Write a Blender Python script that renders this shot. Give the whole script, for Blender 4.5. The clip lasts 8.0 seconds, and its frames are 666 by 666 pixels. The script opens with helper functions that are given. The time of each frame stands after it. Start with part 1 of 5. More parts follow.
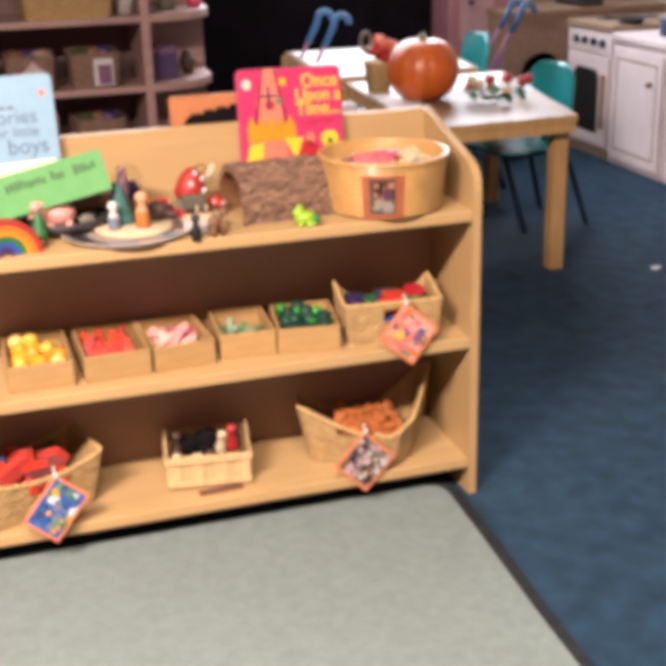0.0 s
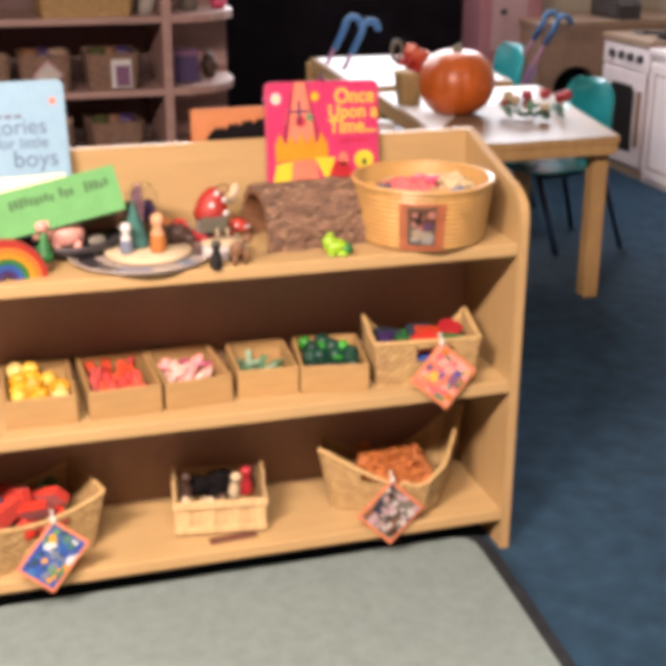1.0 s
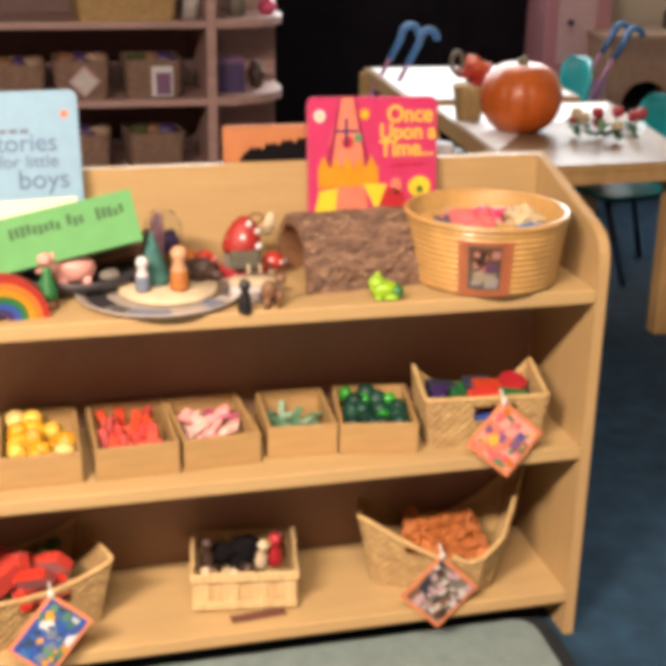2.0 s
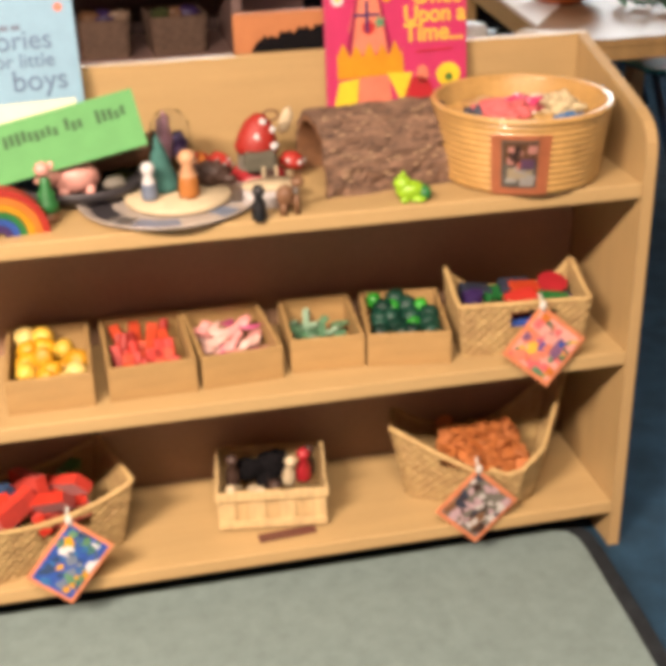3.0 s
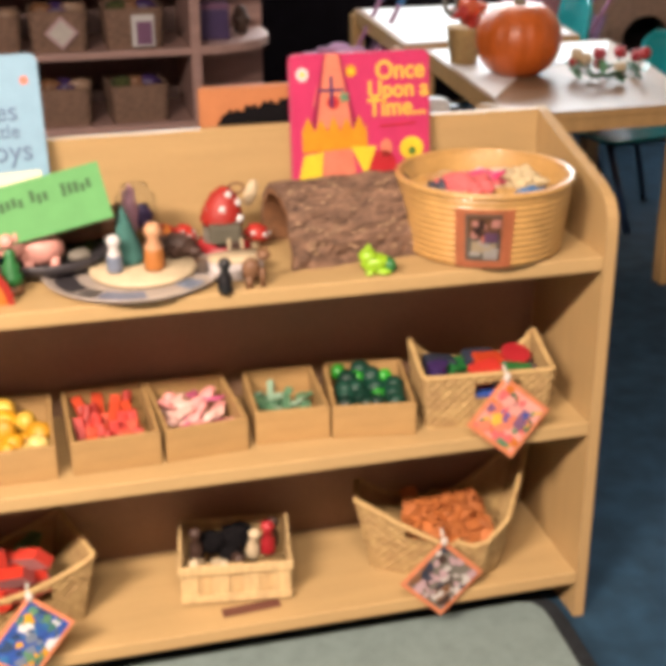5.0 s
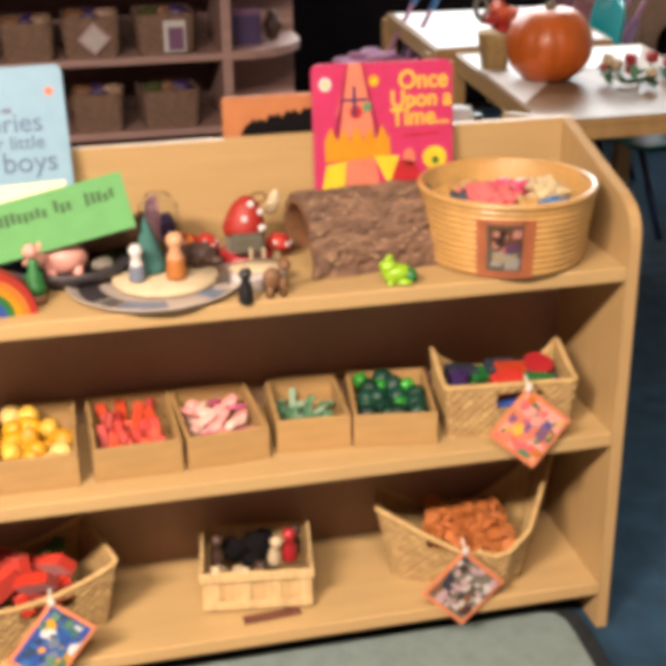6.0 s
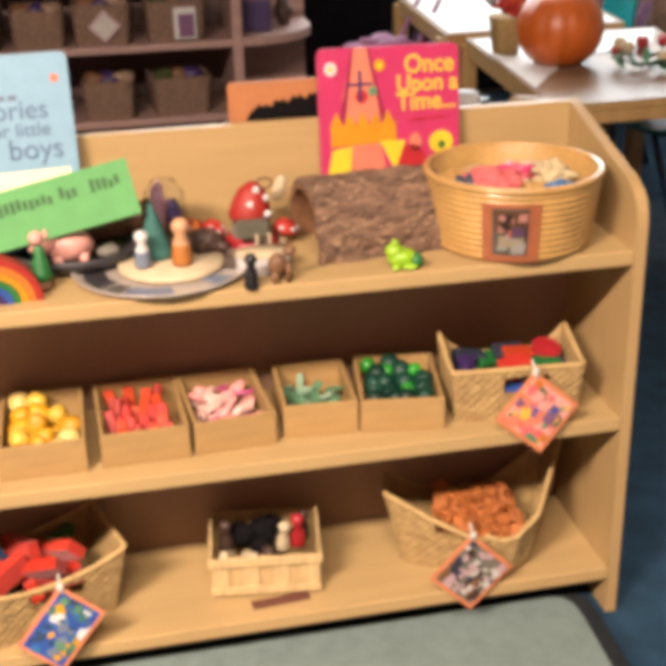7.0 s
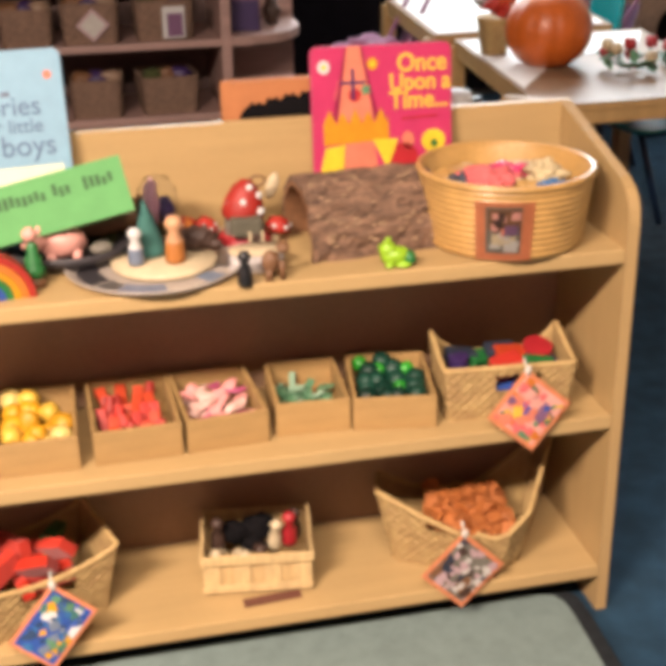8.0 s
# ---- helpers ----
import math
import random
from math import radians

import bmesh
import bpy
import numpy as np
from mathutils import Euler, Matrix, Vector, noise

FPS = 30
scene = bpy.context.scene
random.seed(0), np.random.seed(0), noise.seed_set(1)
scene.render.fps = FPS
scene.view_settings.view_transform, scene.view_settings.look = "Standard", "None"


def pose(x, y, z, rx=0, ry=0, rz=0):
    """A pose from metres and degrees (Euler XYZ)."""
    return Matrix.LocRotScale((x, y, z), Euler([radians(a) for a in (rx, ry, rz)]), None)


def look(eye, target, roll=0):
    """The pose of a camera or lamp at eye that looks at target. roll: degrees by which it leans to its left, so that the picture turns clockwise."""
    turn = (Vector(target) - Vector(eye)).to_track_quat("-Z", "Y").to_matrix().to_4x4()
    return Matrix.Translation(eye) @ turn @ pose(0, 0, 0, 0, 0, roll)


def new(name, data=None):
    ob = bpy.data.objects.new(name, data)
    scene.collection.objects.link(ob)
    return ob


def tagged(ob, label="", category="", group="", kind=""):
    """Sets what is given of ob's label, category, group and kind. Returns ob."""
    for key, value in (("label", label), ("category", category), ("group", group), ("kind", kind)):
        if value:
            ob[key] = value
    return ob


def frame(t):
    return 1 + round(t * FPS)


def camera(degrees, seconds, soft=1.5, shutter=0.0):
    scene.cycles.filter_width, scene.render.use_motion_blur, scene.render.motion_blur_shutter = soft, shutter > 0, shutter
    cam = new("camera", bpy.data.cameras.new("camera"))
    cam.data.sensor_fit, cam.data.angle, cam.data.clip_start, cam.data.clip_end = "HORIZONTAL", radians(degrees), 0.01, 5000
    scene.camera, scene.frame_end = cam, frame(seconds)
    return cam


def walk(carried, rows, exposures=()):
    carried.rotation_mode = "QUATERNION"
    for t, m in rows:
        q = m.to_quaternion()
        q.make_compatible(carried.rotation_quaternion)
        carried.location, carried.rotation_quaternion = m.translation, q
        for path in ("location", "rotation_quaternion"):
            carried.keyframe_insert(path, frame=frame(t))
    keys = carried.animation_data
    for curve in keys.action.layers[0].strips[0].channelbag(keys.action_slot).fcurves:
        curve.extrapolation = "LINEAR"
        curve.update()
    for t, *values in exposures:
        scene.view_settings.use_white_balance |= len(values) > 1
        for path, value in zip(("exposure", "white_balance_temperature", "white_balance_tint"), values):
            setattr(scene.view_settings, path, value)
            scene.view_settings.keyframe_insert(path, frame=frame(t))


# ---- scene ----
cam = camera(31.0, 8.0, soft=7.0, shutter=0.5)
PATH = [
    (0, (-0.952, -2.075, 1.221), (-0.394, -0.287, 0.517), -1.39),
    (0.5, (-0.941, -1.977, 1.220), (-0.389, -0.179, 0.541), -0.26),
    (1, (-0.924, -1.867, 1.215), (-0.380, -0.075, 0.514), 0.40),
    (1.2, (-0.916, -1.816, 1.209), (-0.397, -0.010, 0.524), -0.30),
    (2.3, (-0.801, -1.506, 1.177), (-0.348, 0.310, 0.472), 1.28),
    (2.5, (-0.783, -1.466, 1.176), (-0.351, 0.300, 0.343), 0.88),
    (3, (-0.778, -1.474, 1.178), (-0.403, 0.283, 0.300), -1.27),
    (3.5, (-0.776, -1.476, 1.184), (-0.376, 0.263, 0.281), -1.61),
    (4, (-0.780, -1.470, 1.185), (-0.343, 0.276, 0.312), -1.32),
    (4.5, (-0.777, -1.464, 1.186), (-0.329, 0.283, 0.322), -1.10),
    (4.7, (-0.792, -1.464, 1.187), (-0.324, 0.306, 0.382), -0.55),
    (5.8, (-0.771, -1.471, 1.200), (-0.357, 0.327, 0.428), -0.49),
    (6, (-0.768, -1.469, 1.202), (-0.369, 0.328, 0.420), -0.79),
    (6.5, (-0.748, -1.475, 1.205), (-0.391, 0.318, 0.394), -1.25),
    (7, (-0.754, -1.473, 1.199), (-0.384, 0.322, 0.398), -1.40),
    (7.5, (-0.762, -1.471, 1.195), (-0.371, 0.320, 0.396), -1.56),
    (8, (-0.767, -1.474, 1.195), (-0.371, 0.316, 0.396), -0.96),
]
walk(cam, [(t, look(eye, target, roll)) for t, eye, target, roll in PATH], ((0.0, 0.18, 6500, 16), (1.0, 0.15, 6600, 14), (2.5, 0.02, 6900, 7), (4.2, 0.06, 6550, 8), (6.0, 0.0, 6800, 7), (8.0, 0.0, 6750, 8)))

# ---------------------------------------------------------------- world and light
world = bpy.data.worlds.new("world")
scene.world = world
world.use_nodes = True
wn = world.node_tree
sky = wn.nodes.new("ShaderNodeTexSky")
sky.sky_type, sky.sun_disc = "NISHITA", False
sky.sun_elevation, sky.sun_rotation = radians(38), radians(10)
wn.links.new(sky.outputs[0], wn.nodes["Background"].inputs[0])
wn.nodes["Background"].inputs[1].default_value = 0.12
scene.view_settings.exposure = 0.0


def area_lamp(name, m, sx, sy, watts, colour):
    data = bpy.data.lights.new(name, "AREA")
    data.shape, data.size, data.size_y, data.energy, data.color = "RECTANGLE", sx, sy, watts, colour
    ob = new(name, data)
    ob.matrix_world = m
    return ob


# lamps out of view; the third is added to brighten kitchen and far shelves
LAMPS = ((-2.25, -1.95, 392), (-0.85, -1.95, 138), (0.75, 2.75, 19))
for lx, ly, watts in LAMPS:
    area_lamp("ceiling_lamp", pose(lx, ly, 2.52), 1.15, 0.24, watts, (1.0, 0.80, 0.70))
area_lamp("window_daylight", pose(0.75, 3.66, 1.78, -90, 0, 0), 2.6, 1.1, 74, (0.82, 0.90, 1.0))

# ---------------------------------------------------------------- materials
MATS = {}


def mat(name, colour, rough=0.6, vary=0.12, scale=30.0, fine=400.0, bump=0.05, metal=0.0, alpha=None,
        stretch=(1, 1, 1), tint=None, spec=0.5, sheen=0.0, coat=0.0, piece=0.0, glass=0.0, transmit=0.0):
    """A node material: base colour varied by a broad and a fine noise, with fine relief."""
    if name in MATS:
        return MATS[name]
    m = bpy.data.materials.new(name)
    m.use_nodes = True
    nt = m.node_tree
    b = nt.nodes["Principled BSDF"]
    tc = nt.nodes.new("ShaderNodeTexCoord")
    mp = nt.nodes.new("ShaderNodeMapping")
    mp.inputs["Scale"].default_value = stretch
    nt.links.new(tc.outputs["Object"], mp.inputs["Vector"])
    n1 = nt.nodes.new("ShaderNodeTexNoise")
    n1.inputs["Scale"].default_value, n1.inputs["Detail"].default_value = scale, 4
    n2 = nt.nodes.new("ShaderNodeTexNoise")
    n2.inputs["Scale"].default_value, n2.inputs["Detail"].default_value = fine, 3
    for n in (n1, n2):
        nt.links.new(mp.outputs[0], n.inputs["Vector"])
    mix = nt.nodes.new("ShaderNodeMix")
    mix.data_type = "FLOAT"
    mix.inputs[0].default_value = 0.45
    nt.links.new(n1.outputs[0], mix.inputs[2])
    nt.links.new(n2.outputs[0], mix.inputs[3])
    ramp = nt.nodes.new("ShaderNodeValToRGB")
    colour = tuple(0.54 * c for c in colour)
    lo = tuple(max(0.0, c * (1 - 2.2 * vary)) for c in colour)
    hi = tuple(min(1.0, c * (1 + 2.2 * vary)) for c in colour)
    if tint:
        lo = tint
    ramp.color_ramp.elements[0].position, ramp.color_ramp.elements[1].position = 0.3, 0.7
    ramp.color_ramp.elements[0].color, ramp.color_ramp.elements[1].color = (*lo, 1), (*hi, 1)
    nt.links.new(mix.outputs[0], ramp.inputs[0])
    out = ramp.outputs[0]
    if piece:
        info = nt.nodes.new("ShaderNodeObjectInfo")
        rng = nt.nodes.new("ShaderNodeMapRange")
        rng.inputs[3].default_value, rng.inputs[4].default_value = 1 - piece, 1 + piece
        nt.links.new(info.outputs["Random"], rng.inputs[0])
        hsv = nt.nodes.new("ShaderNodeHueSaturation")
        nt.links.new(rng.outputs[0], hsv.inputs["Value"])
        nt.links.new(out, hsv.inputs["Color"])
        out = hsv.outputs[0]
    nt.links.new(out, b.inputs["Base Color"])
    b.inputs["Roughness"].default_value, b.inputs["Metallic"].default_value = rough, metal
    b.inputs["Specular IOR Level"].default_value = spec
    if sheen:
        b.inputs["Sheen Weight"].default_value = sheen
    if coat:
        b.inputs["Coat Weight"].default_value, b.inputs["Coat Roughness"].default_value = coat, 0.08
    if transmit:
        b.inputs["Transmission Weight"].default_value = transmit
    if bump:
        bp = nt.nodes.new("ShaderNodeBump")
        bp.inputs["Strength"].default_value, bp.inputs["Distance"].default_value = min(1.0, bump * 4), 0.002
        nt.links.new(mix.outputs[0], bp.inputs["Height"])
        nt.links.new(bp.outputs[0], b.inputs["Normal"])
    MATS[name] = m
    return m


MAPLE = mat("maple_laminate", (0.635, 0.430, 0.190), 0.48, 0.045, 9, 120, 0.02, stretch=(0.6, 6, 6), spec=0.35)
MAPLE_UP = mat("maple_laminate_upright", (0.605, 0.402, 0.176), 0.42, 0.045, 9, 120, 0.02, stretch=(6, 6, 0.6), coat=0.15)
BOXWOOD = mat("plain_box_wood", (0.53, 0.325, 0.120), 0.6, 0.09, 14, 160, 0.04, stretch=(1, 5, 5), piece=0.08)
TABLEWOOD = mat("table_top_laminate", (0.37, 0.22, 0.125), 0.42, 0.12, 7, 90, 0.006, stretch=(4, 0.7, 4), spec=0.25)
TABLEEDGE = mat("table_beech", (0.62, 0.385, 0.155), 0.4, 0.1, 10, 120, 0.03, stretch=(3, 3, 1))
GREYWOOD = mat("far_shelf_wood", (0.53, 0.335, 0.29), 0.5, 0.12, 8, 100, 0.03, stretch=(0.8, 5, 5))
# darker copy of the far shelf wood, with the inside shade put into it
GREYWOOD_SHADED = mat("far_shelf_wood_shaded", (0.20, 0.115, 0.10), 0.6, 0.12, 8, 100, 0.03)
WICKER = mat("seagrass", (0.40, 0.28, 0.11), 0.78, 0.30, 60, 420, 0.2, tint=(0.20, 0.115, 0.045))
WICKER_RIM = mat("seagrass_rim", (0.56, 0.40, 0.16), 0.75, 0.18, 60, 420, 0.15, tint=(0.30, 0.18, 0.07))
# lower back of the bookcase, darker and redder than its maple
BACKBOARD = mat("red_brown_board", (0.50, 0.305, 0.185), 0.6, 0.05, 9, 140, 0.02, spec=0.3)
WICKERDARK = mat("dark_brown_rattan", (0.25, 0.15, 0.10), 0.8, 0.22, 60, 500, 0.15)
TRAY = mat("clear_grey_shiny_plastic", (0.58, 0.50, 0.43), 0.15, 0.10, 12, 200, 0.0)
CHIP = mat("chip_wood", (0.80, 0.57, 0.27), 0.6, 0.12, 30, 300, 0.06, stretch=(4, 4, 1))
BAMBOO = mat("coiled_bamboo", (0.66, 0.385, 0.125), 0.35, 0.12, 20, 200, 0.03, coat=0.3)
BARK = mat("tree_bark", (0.150, 0.086, 0.052), 0.92, 0.8, 95, 330, 1.0, tint=(0.014, 0.006, 0.004), stretch=(0.32, 1, 1))
BARK_IN = mat("bark_inside", (0.28, 0.125, 0.05), 0.8, 0.2, 40, 300, 0.2)
FLAKE = mat("pale_bark_flake", (0.42, 0.27, 0.16), 0.9, 0.3, 80, 300, 0.2)
CARPET = mat("blue_carpet", (0.020, 0.058, 0.100), 0.97, 0.24, 16, 500, 0.3, sheen=0.03, spec=0.08)
RUG = mat("grey_rug", (0.238, 0.312, 0.292), 0.95, 0.085, 45, 300, 0.3, stretch=(1, 1, 1), sheen=0.1, spec=0.1)
# near black, for the rug's edge and the shade under the bottom shelf
EDGE_GAPSHADE = mat("rug_edge_and_gap_shade", (0.028, 0.032, 0.036), 0.9, 0.2, 40, 500, 0.2, spec=0.1)
CREAM = mat("cream_wall_paint", (0.62, 0.54, 0.42), 0.85, 0.04, 3, 200, 0.03)
# kept dark so that the unseen ceiling bounces less light
CEIL = mat("darkened_ceiling", (0.24, 0.23, 0.22), 0.9, 0.03, 3, 150, 0.03)
# colour of the unseen walls, chosen to cut and tint bounced light
UNSEENWALL = mat("mauve_unseen_wall", (0.19, 0.10, 0.105), 0.9, 0.08, 5, 200, 0.05)
BLACK = mat("black_display_cloth", (0.007, 0.006, 0.010), 0.95, 0.3, 10, 300, 0.1, spec=0.1)
TEAL = mat("teal_plastic", (0.01, 0.33, 0.35), 0.25, 0.05, 10, 200, 0.02)
NAVY = mat("navy_metal", (0.012, 0.03, 0.075), 0.4, 0.1, 20, 200, 0.02)
PUMPKIN = mat("pumpkin_skin", (0.72, 0.150, 0.018), 0.42, 0.14, 14, 160, 0.05, coat=0.08)
STEM = mat("dry_stem", (0.28, 0.25, 0.16), 0.9, 0.25, 60, 300, 0.3)
WHITE = mat("white_card", (0.80, 0.80, 0.78), 0.6, 0.03, 8, 200, 0.02)
SHEETWHITE = mat("bright_white_sheet", (1.25, 1.25, 1.23), 0.45, 0.02, 8, 200, 0.0)
CHIPDARK = mat("darker_chip_wood", (0.75, 0.51, 0.23), 0.6, 0.12, 30, 300, 0.06, stretch=(4, 4, 1))
OFFWHITE = mat("white_play_kitchen_paint", (1.05, 0.93, 0.93), 0.45, 0.06, 6, 120, 0.03)
KITWOOD = mat("play_kitchen_wood", (0.42, 0.28, 0.19), 0.45, 0.12, 9, 120, 0.03, stretch=(4, 0.8, 4))
DARKHOLE = mat("oven_window_and_arch_shade", (0.012, 0.010, 0.010), 0.5, 0.2, 10, 100, 0.02)
PINKCAB = mat("pink_painted_wood", (0.50, 0.23, 0.27), 0.5, 0.07, 8, 120, 0.03)


def plain(name, c, rough=0.5, **k):
    return mat(name, c, rough, k.pop("vary", 0.09), k.pop("scale", 40), k.pop("fine", 400), k.pop("bump", 0.04), **k)


RED = plain("red_paint", (0.54, 0.026, 0.014), 0.6, piece=0.25)
ORANGE = plain("orange_paint", (0.75, 0.22, 0.03), 0.5)
FLAME = plain("red_orange_paint", (0.66, 0.065, 0.016), 0.55)
YELLOW = plain("yellow_paint", (0.80, 0.39, 0.008), 0.55, piece=0.18)
PALEYELLOW = plain("pale_yellow", (0.88, 0.55, 0.07), 0.5, piece=0.1)
GREEN = plain("green_paint", (0.02, 0.20, 0.045), 0.45)
BLUE = plain("blue_paint", (0.03, 0.10, 0.42), 0.45)
PURPLE = plain("purple_plastic", (0.055, 0.025, 0.13), 0.5)
BKTITLE = plain("book_title_print", (1.1, 0.66, 0.10), 0.4, bump=0.0)
PINK = plain("pink_wood", (0.96, 0.40, 0.37), 0.5, piece=0.2)
ROSE = plain("rose_wood", (0.64, 0.11, 0.27), 0.5, piece=0.2)
DKGREEN = mat("dark_green_glass_bead", (0.005, 0.05, 0.03), 0.5, 0.3, 40, 200, 0.0, piece=0.4, spec=0.3)
LIME = plain("lime_plastic", (0.38, 0.68, 0.03), 0.35)
BIRCHBARK = mat("birch_bark", (0.50, 0.47, 0.45), 0.7, 0.35, 30, 220, 0.15, tint=(0.16, 0.14, 0.13), stretch=(1, 1, 5))
LEMON = plain("pale_lemon_wood", (0.90, 0.68, 0.22), 0.5, piece=0.1)
PALEROSE = plain("pale_rose_wood", (1.05, 0.68, 0.58), 0.5, piece=0.12)
PALEMINT = plain("pale_mint_glass", (0.34, 0.52, 0.36), 0.3, piece=0.15)
MINT = mat("pale_green_sea_glass", (0.12, 0.29, 0.15), 0.4, 0.2, 60, 300, 0.05, piece=0.35)
TERRA = plain("orange_terracotta", (0.52, 0.155, 0.028), 0.75, piece=0.2)
PHOTO_ORANGE = plain("orange_card", (0.85, 0.29, 0.13), 0.5, bump=0.01)
HOTPINK = plain("pink_book_cover", (0.72, 0.055, 0.175), 0.3, vary=0.05, bump=0.0, coat=0.3)
SKYBLUE = plain("pale_blue_book_cover", (0.35, 0.60, 0.77), 0.35, vary=0.04, bump=0.0, coat=0.2)
SIGNGREEN = plain("green_sugar_paper", (0.13, 0.42, 0.13), 0.8, vary=0.05, bump=0.02)
SALMON = plain("salmon_print", (0.92, 0.28, 0.17), 0.4, bump=0.0)
BKYELLOW = plain("book_yellow_print", (1.0, 0.76, 0.05), 0.4, bump=0.0)
BKORANGE = plain("book_orange_print", (0.85, 0.36, 0.02), 0.4, bump=0.0)
BKRED = plain("book_red_print", (0.60, 0.03, 0.04), 0.4, bump=0.0)
BKMAROON = plain("book_maroon_print", (0.38, 0.02, 0.08), 0.4, bump=0.0)
PALEPINK = plain("pale_pink_card", (0.62, 0.42, 0.44), 0.7, vary=0.05)
CORALCLOTH = plain("coral_cloth", (0.86, 0.17, 0.17), 0.9)
INK = plain("dark_ink", (0.03, 0.04, 0.07), 0.6, bump=0.0)
BLUEINK = plain("slate_blue_ink", (0.15, 0.24, 0.38), 0.6, bump=0.0)
PAPER = plain("book_pages", (0.70, 0.66, 0.60), 0.8, bump=0.05)
ORANGEBOOK = plain("orange_book_cover", (0.62, 0.235, 0.085), 0.5, vary=0.06)
BLACKFUR = mat("black_fleece", (0.008, 0.007, 0.008), 0.95, 0.3, 200, 800, 0.5, spec=0.1)
DKBROWN = plain("dark_brown_plastic", (0.065, 0.03, 0.018), 0.6)
BROWN = plain("brown_wood_toy", (0.24, 0.11, 0.045), 0.6)
GREYTOY = plain("grey_toy", (0.21, 0.19, 0.15), 0.6)
PEACH = plain("peach_wood", (0.78, 0.42, 0.22), 0.55)
PIGPINK = plain("pig_pink_plastic", (0.95, 0.46, 0.38), 0.5)
CREAMWOOD = plain("pale_birch_slice", (0.74, 0.60, 0.38), 0.6)
BLUEGREY = plain("blue_grey_peg", (0.20, 0.25, 0.34), 0.45)
LILACPINK = plain("lilac_pink_film", (0.80, 0.45, 0.55), 0.4)
PINEGREEN = plain("felt_pine_green", (0.05, 0.19, 0.16), 0.9)
MOSS = mat("moss", (0.06, 0.075, 0.015), 0.95, 0.4, 120, 600, 0.6)
BLACKPAINT = plain("black_painted_wood", (0.010, 0.010, 0.012), 0.4)
CHARCOAL = plain("dark_slate_dish", (0.045, 0.04, 0.045), 0.5)
NAVYTOY = plain("navy_cloth", (0.02, 0.06, 0.15), 0.8)
LILAC = plain("lilac_plush", (0.24, 0.11, 0.22), 0.8)
STROLLPINK = plain("pink_stroller_cloth", (0.36, 0.14, 0.27), 0.75)
FOAMBLUE = plain("blue_foam_grip", (0.03, 0.17, 0.42), 0.55)
FELTRED = plain("red_felt", (0.66, 0.040, 0.018), 0.95, sheen=0.2, bump=0.1, piece=0.15, spec=0.1)
LILACREFLECT = plain("lilac_grey_reflection", (0.20, 0.23, 0.33), 0.25, bump=0.0)
SCRIBBLE = plain("dark_olive_ink", (0.04, 0.13, 0.04), 0.8, bump=0.0)
STRING = plain("white_string", (0.75, 0.70, 0.62), 0.8)
LEAF = plain("artificial_leaf_green", (0.03, 0.13, 0.055), 0.5)
FLOWRED = plain("red_petal", (0.50, 0.02, 0.03), 0.5)
FLOWORANGE = plain("orange_silk_petal", (0.80, 0.13, 0.03), 0.6)
STEEL = plain("grey_metal", (0.35, 0.35, 0.37), 0.3, metal=0.8)
GLASS = bpy.data.materials.new("clear_plastic")
GLASS.use_nodes = True
_b = GLASS.node_tree.nodes["Principled BSDF"]
_b.inputs["Transmission Weight"].default_value, _b.inputs["Roughness"].default_value, _b.inputs["IOR"].default_value = 1.0, 0.05, 1.06
_b.inputs["Base Color"].default_value = (0.86, 0.88, 0.92, 1)
PANE = bpy.data.materials.new("window_glass")
PANE.use_nodes = True
_b = PANE.node_tree.nodes["Principled BSDF"]
_b.inputs["Transmission Weight"].default_value, _b.inputs["Roughness"].default_value, _b.inputs["IOR"].default_value = 1.0, 0.0, 1.02
GLOW = bpy.data.materials.new("lit_lamp_diffuser")
GLOW.use_nodes = True
_e = GLOW.node_tree.nodes["Principled BSDF"]
_e.inputs["Emission Color"].default_value, _e.inputs["Emission Strength"].default_value = (1, 0.87, 0.70, 1), 1.5
DAY = bpy.data.materials.new("bright_overcast_distance")
DAY.use_nodes = True
_e = DAY.node_tree.nodes["Principled BSDF"]
_e.inputs["Emission Color"].default_value, _e.inputs["Emission Strength"].default_value = (0.85, 0.93, 1, 1), 9.0

# ---------------------------------------------------------------- mesh tools


def part(name, bm, material, parent=None, label="", smooth=False, m=None):
    me = bpy.data.meshes.new(name)
    bmesh.ops.recalc_face_normals(bm, faces=bm.faces)
    bm.to_mesh(me)
    bm.free()
    for mm in material if isinstance(material, (list, tuple)) else [material]:
        me.materials.append(mm)
    if smooth:
        me.polygons.foreach_set("use_smooth", [True] * len(me.polygons))
    ob = new(name, me)
    if parent:
        ob.parent = parent
    if m is not None:
        ob.matrix_basis = m
    if label:
        ob["label"] = label
    return ob


def thing(name, m, label, category, group="", kind=""):
    ob = new(name)
    ob.empty_display_size = 0.05
    ob.matrix_basis = m
    return tagged(ob, label, category, group, kind)


def add_box(bm, x0, y0, z0, x1, y1, z1, bevel=0.0, m=None, mi=0):
    r = bmesh.ops.create_cube(bm, size=1)
    vs = r["verts"]
    bmesh.ops.scale(bm, vec=(x1 - x0, y1 - y0, z1 - z0), verts=vs)
    bmesh.ops.translate(bm, vec=((x0 + x1) / 2, (y0 + y1) / 2, (z0 + z1) / 2), verts=vs)
    if m is not None:
        bmesh.ops.transform(bm, matrix=m, verts=vs)
    faces = list({f for v in vs for f in v.link_faces})
    for f in faces:
        f.material_index = mi
    if bevel:
        es = list({e for v in vs for e in v.link_edges})
        bmesh.ops.bevel(bm, geom=es, offset=bevel, segments=2, affect="EDGES", profile=0.6)
    return bm


def box(*a, **k):
    return add_box(bmesh.new(), *a, **k)


